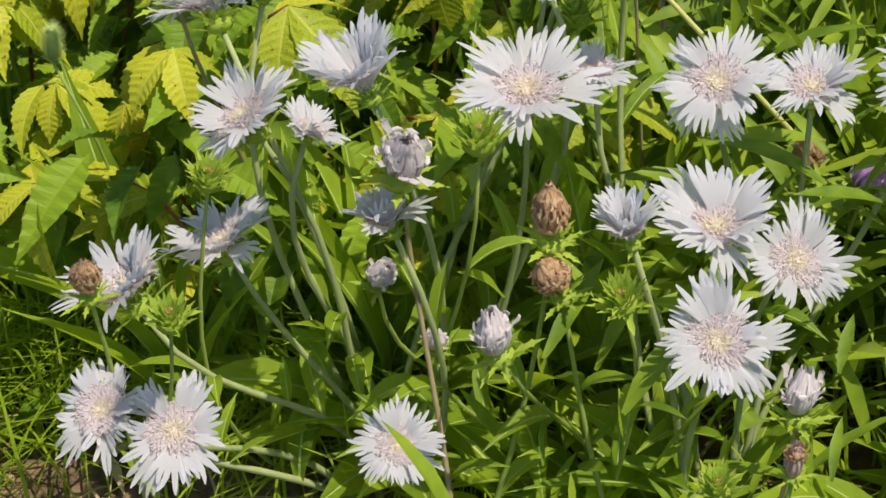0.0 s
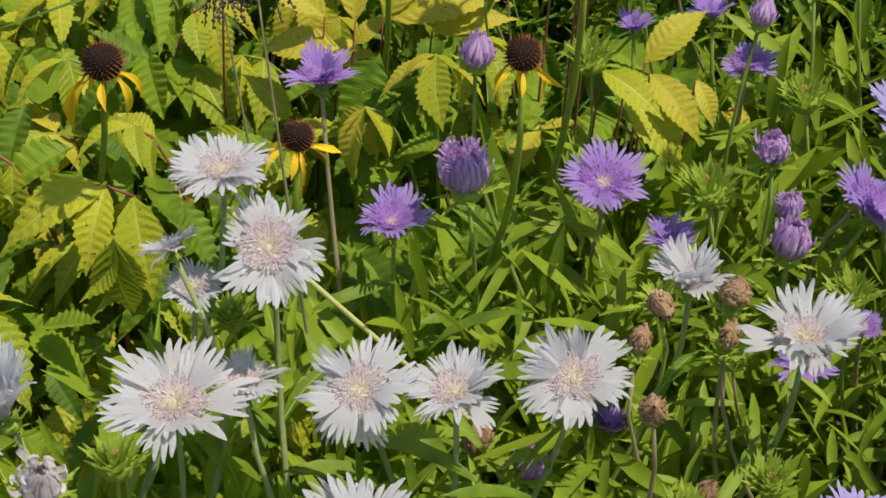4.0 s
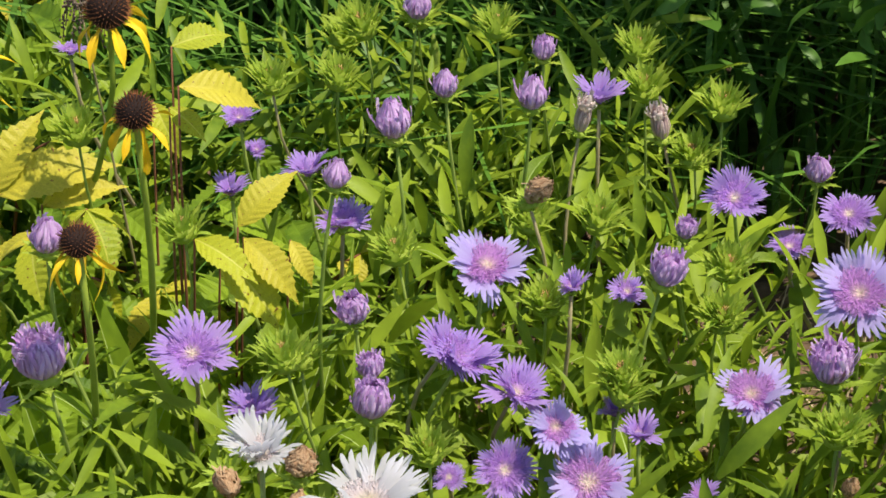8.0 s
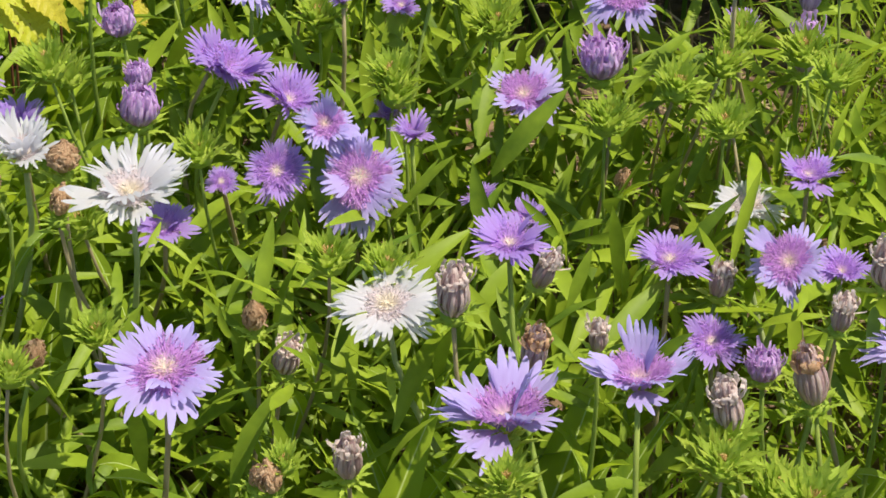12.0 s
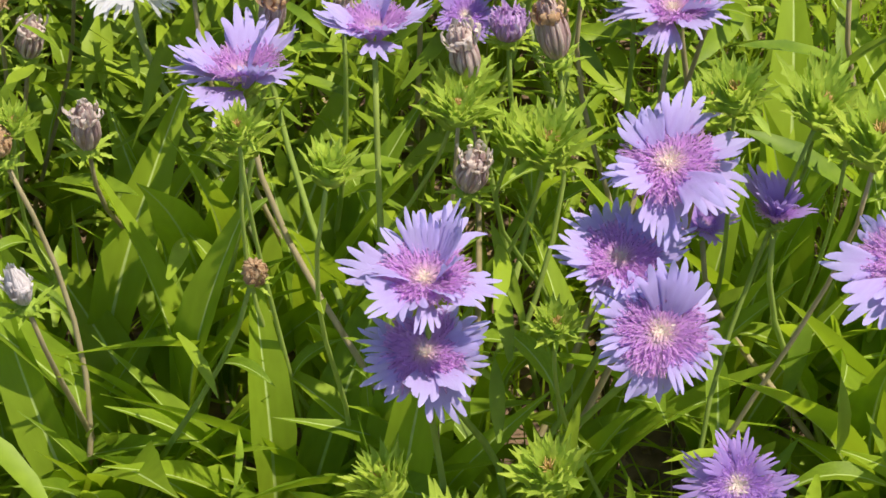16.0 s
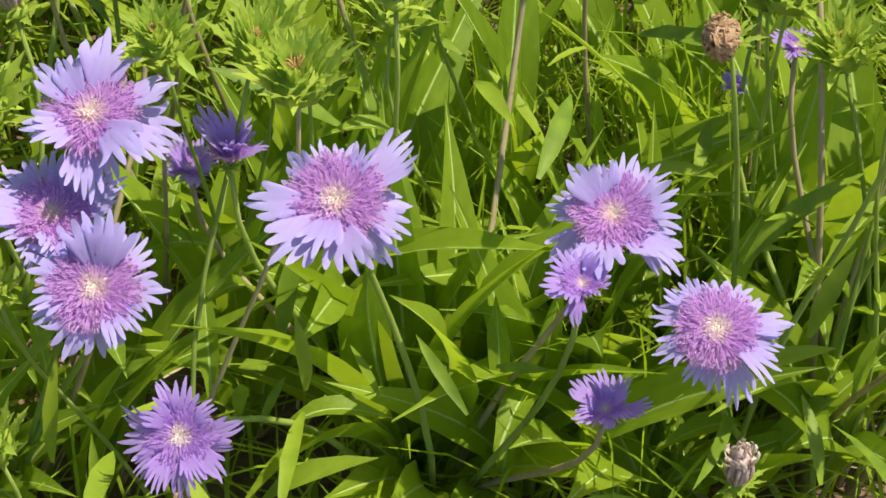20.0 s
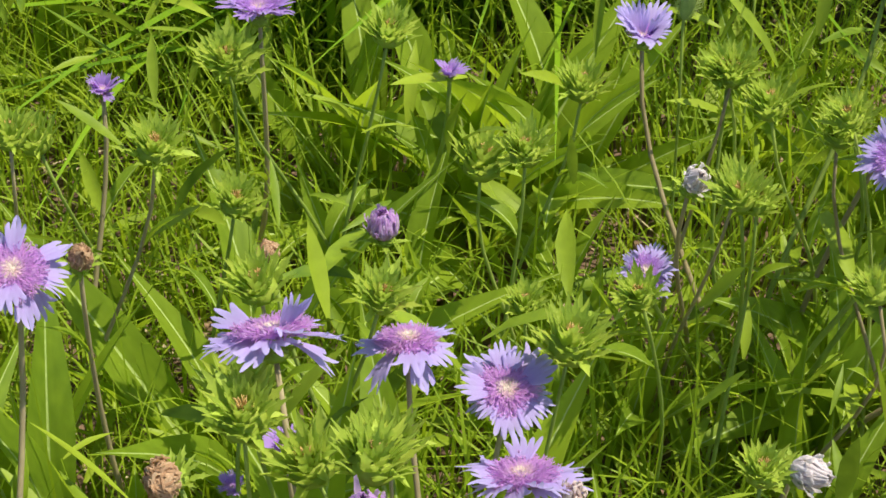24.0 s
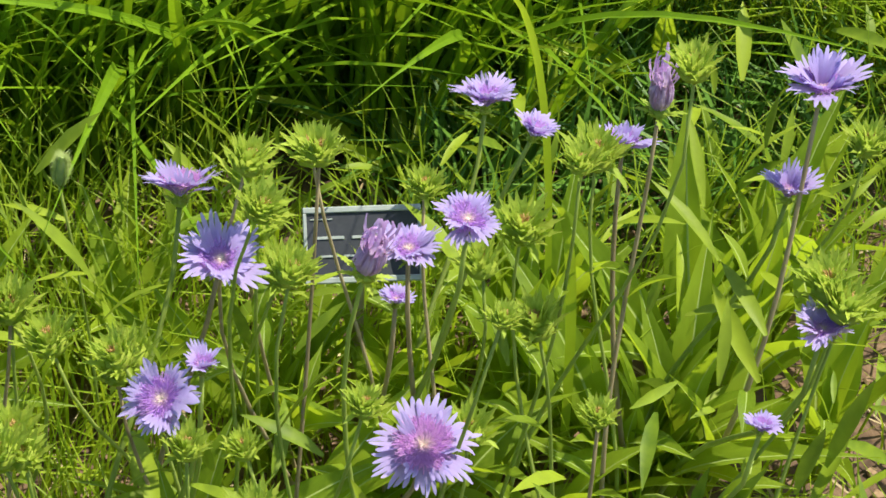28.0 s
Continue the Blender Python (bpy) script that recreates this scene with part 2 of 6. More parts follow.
def leaf_data(name, length, width, arch, fold, mats, steps=9, wide_at=0.55, stalk=0.12, teeth=0.0, wave=0.0, twist=0.0):
    """A leaf along +y from the origin, its face up: two halves folded along a raised midrib, tapering to base and tip."""
    verts, faces, slots = [], [], []
    rib = width * 0.045
    for i in range(steps + 1):
        s = i / steps
        bulge = (s / wide_at) ** 1.2 * math.exp(1.2 * (1 - s / wide_at)) if s > 0 else 0
        half = max(width / 2 * bulge * (1 - s ** 6), stalk * width / 2 * (1 - s))
        if s > 0.7:
            half *= max(0.0, (1 - s) / 0.3) ** 0.62
        if teeth and 0 < i < steps:
            half *= 1 + (teeth if i % 2 else -teeth)
        half = max(half, 0.0004) * (1 + (0 if teeth else 0.05 * math.sin(17 * s + 40 * width) + 0.03 * math.sin(41 * s + 9 * arch)))
        r = min(rib * (1.15 - s), half * 0.4)
        y, z = length * (s - 0.10 * abs(arch) * s * s), -length * arch * s * s + length * 0.10 * math.sin(math.pi * s)
        turn = twist * s
        lift = fold * half
        pleat = 0.014 * width * (1 if i % 2 else -1) * (1 if teeth else 0)
        for u, h in ((-half, lift + wave * width * math.sin(9 * s + 1)), (-half * 0.5, lift * 0.45 + pleat), (-r, 0.0), (0, -0.35 * r), (r, 0.0), (half * 0.5, lift * 0.45 + pleat), (half, lift + wave * width * math.sin(9 * s + 4))):
            c, d = math.cos(turn), math.sin(turn)
            ahead = abs(u) * (0.55 if teeth else 0.0) * (1 - s)
            verts.append((u * c - h * d, y + ahead, z + u * d + h * c))
    for i in range(steps):
        for k in range(6):
            a = i * 7 + k
            faces.append((a, a + 1, a + 8, a + 7))
            slots.append(1 if k in (2, 3) else 0)
    return mesh(name, verts, faces, mats, slots, not teeth)


def leaflet_data(name, width, arch, fold, mats, twist=0.0, veins=10):
    """A leaflet of unit length along +y: pointed, saw-edged, pleated along paired veins that run up to the teeth."""
    verts, faces, slots = [], [], []
    rows = 2 * veins
    for i in range(rows + 1):
        s = i / rows
        half = width / 2 * min(1.0, math.sin(math.pi * min(1, s * 0.86 + 0.07) ** 0.72) ** 0.9) * (1 - s ** 5) if 0 < i < rows else 0.006
        if s > 0.72:
            half = min(half, width / 2 * ((1 - s) / 0.36) ** 0.85 + 0.003)
        half = max(half, 0.006)
        ridge = (1 if i % 2 else -1) * min(1, 12 * half / width)
        for u in (-1.0, -0.55, -0.06, 0.06, 0.55, 1.0):
            x = u * half * (1 + (0.07 * ridge if abs(u) == 1 else 0))
            sweep = abs(u) * half * 0.75
            y = min(s + sweep * (1 - s) + (0.022 if ridge > 0 and abs(u) == 1 else 0), 1.0)
            z = -arch * y * y + 0.08 * math.sin(math.pi * y) + fold * half * abs(u) + 0.012 * width * ridge * min(1, abs(u) * 2)
            a = twist * y
            verts.append((x * math.cos(a) - z * math.sin(a), y, z * math.cos(a) + x * math.sin(a)))
    for i in range(rows):
        for k in range(5):
            a = i * 6 + k
            faces.append((a, a + 1, a + 7, a + 6))
            slots.append(1 if k == 2 else 0)
    return mesh(name, verts, faces, mats, slots, False)


def ray_data(name, mat, width=0.5, curl=0.0, teeth=5, gape=0.30, bend=0.0, roll=0.0, dish=0.10):
    """A ray petal of unit length along +y: a fluted fan on a narrow claw, its end cut into slender teeth."""
    r = np.random.default_rng(int(1000 * width + 100 * teeth + 37 * (curl + 1)))
    verts, faces = [], []
    steps, cols = 5, 2 * teeth
    def put(s, u, flute=0.0):
        t = min(1, s / 0.80)
        w = width / 2 * (0.15 + 0.85 * t * t * (3 - 2 * t) * (0.86 + 0.14 * s))
        z = 0.07 * math.sin(math.pi * s) - curl * s * s * 0.5 + dish * width * (2 * u) ** 2 * s + flute
        a, x = roll * s, u * 2 * w
        verts.append((x * math.cos(a) - z * math.sin(a) + bend * s * s, s - 0.05 * (2 * u) ** 2 * s, z * math.cos(a) + x * math.sin(a)))
    for i in range(steps + 1):
        s = (1 - gape) * i / steps
        for k in range(cols + 1):
            put(s, k / cols - 0.5, (0.030 if k % 2 else -0.022) * width * 2.2 * s * (0.6 + 0.8 * r.random()))
    for i in range(steps):
        for k in range(cols):
            a = i * (cols + 1) + k
            faces.append((a, a + 1, a + cols + 2, a + cols + 1))
    base = steps * (cols + 1)
    for k in range(teeth):
        mid = (k + 0.5) / teeth - 0.5
        reach = gape * (1 - 0.42 * abs(mid) * 2 + r.normal(0, 0.13))
        sway, kick, start = r.normal(0, 0.38) / teeth, r.normal(0, 0.05), len(verts)
        for q, half in ((0.34, 0.435), (0.75, 0.31), (1.0, 0.10)):
            for side in (-1, 0, 1):
                put(1 - gape + q * reach, mid * (1 + 0.22 * q) + sway * q * q + side * half / teeth, kick * q * q + (0.010 if side == 0 else -0.004) * (1 - q))
        for j in range(2):
            a = base + 2 * k + j
            faces.append((a, a + 1, start + j + 1, start + j))
            faces.append((start + j, start + j + 1, start + j + 4, start + j + 3))
            faces.append((start + j + 3, start + j + 4, start + j + 7, start + j + 6))
    return mesh(name, verts, faces, [mat])


def spikes(count, inner, outer, long, rise, thick, seed, flare=1.0, split=0.0):
    """Slender florets fanned over a disc of unit radius."""
    r = np.random.default_rng(seed)
    verts, faces = [], []
    for i in range(count):
        q = math.sqrt((i + 0.5) / count)
        rad = inner + (outer - inner) * q
        a = 2.39996 * i + r.normal(0, 0.12)
        lean = (0.12 + 1.05 * flare * rad / max(outer, 0.01)) + r.normal(0, 0.16)
        dx, dy = math.cos(a), math.sin(a)
        root = Vector((dx * rad * 0.62, dy * rad * 0.62, 0.02))
        way = Vector((dx * math.sin(lean), dy * math.sin(lean), math.cos(lean) * rise))
        size = long * (0.75 + 0.5 * r.random())
        across = Vector((-dy, dx, 0))
        above = way.cross(across).normalized()
        mid = root + way * size * 0.55
        tip = root + way * size + above * r.normal(0, 0.02) + across * r.normal(0, 0.04)
        n = len(verts)
        for p, w in ((root, thick * 0.7), (mid, thick), (tip, thick * 0.35)):
            verts += [p - across * w, p + across * w, p + above * w]
        for k in (0, 3):
            faces += [(n + k, n + k + 1, n + k + 4, n + k + 3), (n + k + 1, n + k + 2, n + k + 5, n + k + 4), (n + k + 2, n + k, n + k + 3, n + k + 5)]
        faces.append((n + 6, n + 7, n + 8))
    return verts, faces


def bract_data(name, length, width, mat, arch=0.1, spiny=True):
    """A narrow pointed bract along +y with a few spiny teeth."""
    verts, faces = [], []
    steps = 5
    for i in range(steps + 1):
        s = i / steps
        half = width / 2 * (0.45 + 1.1 * s) * (1 - s) ** 0.75 * 1.3 + 0.0001
        if spiny and i in (2, 4):
            half *= 1.45
        z = length * (0.10 * math.sin(math.pi * s) - arch * s * s)
        verts += [(-half, length * s, z + half * 0.5), (0, length * s, z), (half, length * s, z + half * 0.5)]
    for i in range(steps):
        for k in range(2):
            a = i * 3 + k
            faces.append((a, a + 1, a + 4, a + 3))
    return mesh(name, verts, faces, [mat])


def ball(rx, rz, rings=6, sides=9, top=1.0, bumps=0.0, ribs=0, seed=0):
    """A rounded body standing on the origin."""
    r = np.random.default_rng(seed)
    verts, faces = [(0, 0, 0)], []
    for i in range(1, rings):
        a = math.pi * i / rings
        for k in range(sides):
            b = 2 * math.pi * k / sides + (0.25 * i if ribs else 0)
            rad = rx * math.sin(a) ** 0.8 * (1 + r.normal(0, bumps)) * (1 + (0.10 if ribs and k % 2 else 0))
            verts.append((rad * math.cos(b), rad * math.sin(b), rz * (1 - math.cos(a)) / 2 * top))
    verts.append((0, 0, rz * top * 0.97))
    for k in range(sides):
        faces.append((0, 1 + (k + 1) % sides, 1 + k))
        for i in range(rings - 2):
            a, b = 1 + i * sides + k, 1 + i * sides + (k + 1) % sides
            faces.append((a, b, b + sides, a + sides))
        faces.append((len(verts) - 1, 1 + (rings - 2) * sides + k, 1 + (rings - 2) * sides + (k + 1) % sides))
    return verts, faces


# ---- shared meshes ----
# curl, teeth, depth of the cuts, sideways bend, roll, share of the width
RAY_FORMS = ((0.00, 5, 0.30, 0.05, 0.15, 1.0), (0.14, 5, 0.36, -0.07, -0.2, 1.14), (-0.14, 4, 0.28, 0.09, 0.4, 0.80), (0.34, 5, 0.38, -0.03, -0.1, 1.08), (-0.24, 6, 0.32, -0.09, 0.3, 0.94), (0.50, 5, 0.33, 0.06, -0.5, 1.0), (0.05, 4, 0.42, 0.0, 0.5, 0.72))
RAYS = {}
for c, wider, deeper in (("white", 0.48, 1.02), ("purple", 0.46, 1.05), ("lilac", 0.54, 0.90)):
    RAYS[c] = [ray_data("ray_petal", PETAL[c], wider * k, curl, n, g * deeper, bend, roll) for curl, n, g, bend, roll, k in RAY_FORMS]


def tuft(count, reach, long, wide, seed, mat, cup=0.0, steep=0.80):
    """A dense dome of ribbon-like florets that curl outward, the inner ones shorter and steeper, many with cleft tips."""
    r = np.random.default_rng(seed)
    high, verts, faces = 0.26 * reach, [], []
    def mound(rad):
        return 0.02 + high * (1 - (rad / reach) ** 2) + rad * math.tan(cup) * 0.9
    for i in range(6):
        rad = reach * 0.86 * (i + 0.02) / 5
        verts += [(rad * math.cos(k * math.pi / 8), rad * math.sin(k * math.pi / 8), mound(rad) - 0.012) for k in range(16)]
    faces += [(16 * i + k, 16 * i + (k + 1) % 16, 16 * i + 16 + (k + 1) % 16, 16 * i + 16 + k) for i in range(5) for k in range(16)]
    faces.append(tuple(range(16)))
    for i in range(count):
        q = math.sqrt((i + 0.5) / count)
        a = 2.39996 * i + r.normal(0, 0.18)
        lift = steep - (steep - 0.10 - cup) * q ** 1.5 + r.normal(0, 0.09)
        size, roll = long * r.uniform(0.75, 1.25) * (0.40 + 0.60 * q), r.normal(0, 0.34)
        m = Matrix.Rotation(a, 4, "Z") @ Matrix.Translation((0, reach * q * 0.80, mound(reach * q * 0.80) - 0.008)) @ Matrix.Rotation(lift, 4, "X") @ Matrix.Rotation(roll, 4, "Y")
        n, w, bend, veer = len(verts), wide * r.uniform(0.7, 1.3), r.normal(0.18, 0.22), r.normal(0, 0.22)
        for s, h in ((0, 0.55), (0.40, 0.9), (0.75, 1.0), (1.0, 0.35)):
            for k in (-1, 1):
                verts.append(m @ Vector((k * w * h + veer * size * s * s, s * size, -bend * size * s * s)))
        if i % 3:
            for k in (-1, 1):
                verts.append(m @ Vector((k * w * 2.1 + veer * size * 1.2, size * r.uniform(1.0, 1.18), -bend * size * r.uniform(0.8, 1.3))))
        for k in (0, 2, 4):
            faces.append((n + k, n + k + 1, n + k + 3, n + k + 2))
        if i % 3:
            faces += [(n + 4, n + 6, n + 8), (n + 5, n + 7, n + 9)]
    return mesh("disc", verts, faces, [mat])


FLORETS = {}
for c, count, reach, long, wide in (("white", 700, 0.46, 0.15, 0.012), ("purple", 560, 0.45, 0.25, 0.0105), ("lilac", 900, 0.53, 0.19, 0.0100)):
    FLORETS[c] = [tuft(count, reach, long, wide, seed, FLORET[c], k) for seed, k in ((1, 0.0), (2, 0.16), (3, 0.36), (4, 0.62))]
CENTRES = [tuft(70, 0.17, 0.10, 0.013, seed, CREAM, 0.0, 1.4) for seed in (5, 6)]
ANTHERS = [mesh("stamen_ring", *spikes(20, 0.44, 0.62, 0.09, 0.8, 0.006, seed, 1.0), [ANTHER]) for seed in (8, 9)]
BRACTS = [bract_data("bract", 1.0, w, BRACT, a) for w, a in ((0.31, 0.15), (0.37, 0.35), (0.28, -0.2))]
SMALL_LEAVES = [leaf_data("stem_leaf", 1.0, w, a, 0.5, [LEAF, RIB], 7, 0.5, 0.35, 0.0, 0.03, t) for w, a, t in ((0.24, 0.25, 0.2), (0.20, 0.05, -0.3), (0.27, 0.45, 0.0), (0.22, -0.1, 0.4))]
BIG_LEAVES = [leaf_data("leaf", 1.0, w, a, f, [LEAF, RIB], 11, 0.58, 0.30, 0.0, 0.025, t) for w, a, f, t in ((0.13, 0.06, 0.45, 0.3), (0.11, 0.20, 0.5, -0.5), (0.145, 0.34, 0.4, 0.6), (0.12, 0.0, 0.5, -0.3), (0.15, 0.14, 0.35, 1.1), (0.10, 0.10, 0.6, -1.1))]
BROAD_LEAVES = [leaf_data("leaf", 1.0, w, a, f, [LEAF, RIB], 12, 0.60, 0.28, 0.0, 0.03, t) for w, a, f, t in ((0.125, 0.05, 0.4, 0.3), (0.108, 0.14, 0.45, -0.6), (0.135, 0.22, 0.35, 0.7), (0.115, -0.04, 0.5, -0.3))]
BASAL_LEAVES = [leaf_data("leaf", 1.0, w, a, f, [LEAF, RIB], 12, 0.58, 0.34, 0.0, 0.035, t) for w, a, f, t in ((0.19, 0.20, 0.35, 0.3), (0.16, 0.32, 0.4, -0.5), (0.20, 0.10, 0.3, 0.5), (0.17, 0.42, 0.45, -0.2))]
LEAFLETS = [leaflet_data("leaflet", w, a, f, [YELLOW, YELLOW_VEIN], t) for w, a, f, t in ((0.44, 0.18, 0.25, 0.1), (0.38, 0.35, 0.35, -0.2), (0.50, 0.10, 0.15, 0.2))]
LEAFLETS_OLD = [leaflet_data("leaflet", 0.42, 0.2, 0.25, [YELLOW_OLD, YELLOW_OLD], 0.1)]


# how wide a bract is along its length, with two pairs of spines
BRACT_EDGE = ((0, 0.05), (0.24, 0.10), (0.33, 0.145), (0.38, 0.085), (0.55, 0.082), (0.64, 0.13), (0.69, 0.062), (1.0, 0.004))


def cup_of_bracts(count, tall, wide, mat, seed, open_to=1.0, base_lift=0.15, slim=1.15):
    """Close-set bracts in whorls round a small body, joined."""
    r = np.random.default_rng(seed)
    verts, faces = ball(wide * 0.55, tall * 0.55, 5, 8)
    for i in range(count):
        level = i / count
        a = 2.39996 * i
        lift = (base_lift + (1.35 - base_lift) * level) * open_to + r.normal(0, 0.12)
        rad = wide * (0.45 - 0.30 * level)
        m = Matrix.Translation((math.cos(a) * rad, math.sin(a) * rad, tall * (0.12 + 0.42 * level))) @ Matrix.Rotation(a - math.pi / 2, 4, "Z") @ Matrix.Rotation(lift, 4, "X")
        size, n = tall * (0.95 - 0.35 * level) * (0.8 + 0.4 * r.random()), len(verts)
        for s, h in BRACT_EDGE:
            for side in (-1, 0, 1):
                verts.append(m @ Vector((side * h * size * slim, s * size, 0.03 * size * abs(side) + 0.06 * size * math.sin(3 * s))))
        for k in range(len(BRACT_EDGE) - 1):
            for j in range(2):
                b = n + k * 3 + j
                faces.append((b, b + 1, b + 4, b + 3))
    return mesh("involucre", verts, faces, [mat])


CUPS = [cup_of_bracts(22, 1.0, 0.9, BRACT, s, 0.75) for s in (21, 22, 23)]
HEARTS = [cup_of_bracts(46, 1.12, 1.05, BRACT_CORE, s, 1.0, 0.66, 1.28) for s in (31, 32, 33)]
TIPS = [mesh("bud_tip", *spikes(26, 0.0, 0.18, 0.20, 1.0, 0.02, s, 0.5), [BUD_TIP]) for s in (41, 42)]


# ---- stems and heads ----
FACES, LATER = [], []


def stalk(owner, base, top, up, thick, old=False, leaves=3, leaf_long=0.06, mat=None):
    """A bent stem from the ground to a head, with a few leaves on it."""
    base, top, up = Vector(base), Vector(top), Vector(up).normalized()
    reach = (top - base).length
    points, radii = [], []
    sway_x, sway_y = rng.normal(0, 0.20) + 0.5 * (top.x - base.x) / reach, rng.normal(0, 0.20) + 0.5 * (top.y - base.y) / reach
    for i in range(9):
        s = i / 8
        a = base + Vector((sway_x, sway_y, 1)) * reach * 0.45
        b = top - up * reach * 0.35
        p = (1 - s) ** 3 * base + 3 * (1 - s) ** 2 * s * a + 3 * (1 - s) * s * s * b + s ** 3 * top
        points.append(p - base)
        radii.append(thick * (1.25 - 0.45 * s))
    part("stem", mesh("stem", *tube(points, radii), [mat or (STEM_OLD if old else STEM)]), owner)
    for i in range(leaves):
        s = 0.30 + 0.55 * (i + rng.random()) / max(leaves, 1)
        at = points[min(8, int(s * 8))]
        a, lift = rng.uniform(0, 2 * math.pi), rng.uniform(0.35, 1.1)
        m = Matrix.Translation(at) @ Matrix.Rotation(a, 4, "Z") @ Matrix.Rotation(lift, 4, "X") @ Matrix.Scale(leaf_long * rng.uniform(0.7, 1.25) * (1.2 - 0.5 * s), 4)
        LATER.append((owner, m, SMALL_LEAVES[rng.integers(4)]))


# crowns from which the stems of one plant spread
CROWNS_AT = ((-0.335, 0.97), (-0.10, 0.92), (0.52, 0.80), (0.80, 0.77), (1.06, 0.72), (1.45, 0.98), (1.72, 1.06), (1.92, 0.96))


def root_of(x, y, z, crown=False):
    near = min(CROWNS_AT, key=lambda c: math.hypot(c[0] - x, c[1] - y))
    a, far = rng.uniform(0, 2 * math.pi), rng.uniform(0.03, 0.11)
    if crown and math.hypot(near[0] - x, near[1] - y) < 0.26:
        return (near[0] + 0.15 * far * math.cos(a) + 0.12 * (x - near[0]), near[1] + 0.15 * far * math.sin(a) + 0.12 * (y - near[1]), -0.004)
    return (x + far * math.cos(a), y + far * math.sin(a) + 0.03, -0.004)


def bloom(colour, x, y, z, wide, lean_x, lean_y, cup):
    """An open aster: bracts, a ring of toothed rays in two ranks, a tuft of florets and a pale centre."""
    up = (lean_x, lean_y, 1)
    cup += 9 if colour == "purple" and cup >= 20 else 6
    petals = RAYS["lilac" if x > 1.3 else colour]
    words = {"white": "white stokes aster with blush centre and fringed petals", "purple": "violet stokes aster with fringed petals and cream centre", "lilac": "large lilac stokes aster with pink tufted centre"}[colour]
    base = root_of(x, y, z, True)
    owner = thing("aster_flower", base, words + (", cupped open" if cup > 25 else ", wide open"), "flower", "stokes asters")
    shift = Vector((x, y, z)) - Vector(base)
    n = Vector(up).normalized()
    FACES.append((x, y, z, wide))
    stalk(owner, base, Vector((x, y, z)) - n * wide * 0.16, up, 0.0024 if colour == "white" else 0.0021, colour != "white" and rng.random() < 0.5, 3 if x < 0.35 else 1, 0.06, STEM_PALE if colour == "white" else None)
    part("involucre", CUPS[rng.integers(3)], owner, frame_of(shift - n * wide * 0.17, up, rng.uniform(0, 6), wide * 0.21), "green spiny bracts")["kind"] = "stuff"
    half = wide / 2
    count = {"lilac": 14, "white": 16, "purple": 14}[colour] if wide >= 0.045 else 11
    whole = frame_of(shift, up, rng.uniform(0, 6))
    for i in range(count):
        if rng.random() < 0.04:
            continue
        a = 2 * math.pi * i / count + rng.normal(0, 0.08)
        rank = i % 2
        droop = 32 if colour == "lilac" and rng.random() < 0.14 else 0
        tilt = radians(cup + (8 if rank else -5) + rng.normal(0, 13 if colour == "lilac" else 9) - droop)
        size = half * rng.uniform(0.78, 1.12) * (0.94 if rank else 1.0) / max(0.66, math.cos(radians(abs(cup))) ** 0.85)
        m = whole @ Matrix.Rotation(a, 4, "Z") @ Matrix.Translation((0, half * 0.10, -0.001 * rank)) @ Matrix.Rotation(tilt, 4, "X") @ Matrix.Rotation(rng.normal(0, 0.14), 4, "Y") @ Matrix.Diagonal((size * rng.uniform(0.92, 1.2) * (1.2 if count == 11 else 1), size * 0.92, size, 1))
        part("petal", petals[rng.integers(7)], owner, m)
    core = whole @ Matrix.Rotation(rng.uniform(0, 6), 4, "Z") @ Matrix.Scale(half, 4)
    part("disc", FLORETS[colour][0 if cup < 7 else 1 if cup < 16 else 2 if cup < 30 else 3], owner, core, "tufted florets")
    part("disc_centre", CENTRES[rng.integers(2)], owner, core @ Matrix.Translation((0, 0, 0.10)), "cream flower centre")
    if colour == "white" and wide > 0.06:
        part("stamen_ring", ANTHERS[rng.integers(2)], owner, core)


def furled(count, mat, seed, bulge=0.44, tall=0.95, close=0.20, wide=0.115, name="furled_petal_ball"):
    """Strap petals wrapped over one another into a closed head."""
    r = np.random.default_rng(seed)
    verts, faces = ball(bulge * 0.72, tall * 0.8, 6, 10)
    for i in range(count):
        a, q = 2.39996 * i, i / count
        big = bulge * (1.0 - 0.45 * q) * r.uniform(0.94, 1.06)
        high = tall * r.uniform(0.88, 1.08) * (0.92 + 0.12 * q)
        slip, n = r.normal(0.25, 0.22), len(verts)
        for s in (0, 0.18, 0.4, 0.62, 0.82, 1.0):
            rad = big * (0.42 + 0.58 * math.sin(min(1, s / 0.5) * math.pi / 2)) if s <= 0.5 else big - (big - close * (0.5 + r.random())) * ((s - 0.5) / 0.5) ** 1.6
            b, w = a + slip * s, wide * (0.7 + 0.7 * math.sin(math.pi * min(1, s * 0.9 + 0.1)))
            dx, dy = math.cos(b), math.sin(b)
            for k in (-1, 0, 1):
                d = rad + (0.035 if k == 0 else 0.0)
                verts.append((dx * d - dy * w * k, dy * d + dx * w * k, high * s))
        for k in range(5):
            for t in range(2):
                b = n + 3 * k + t
                faces.append((b, b + 1, b + 4, b + 3))
    return mesh(name, verts, faces, [mat])


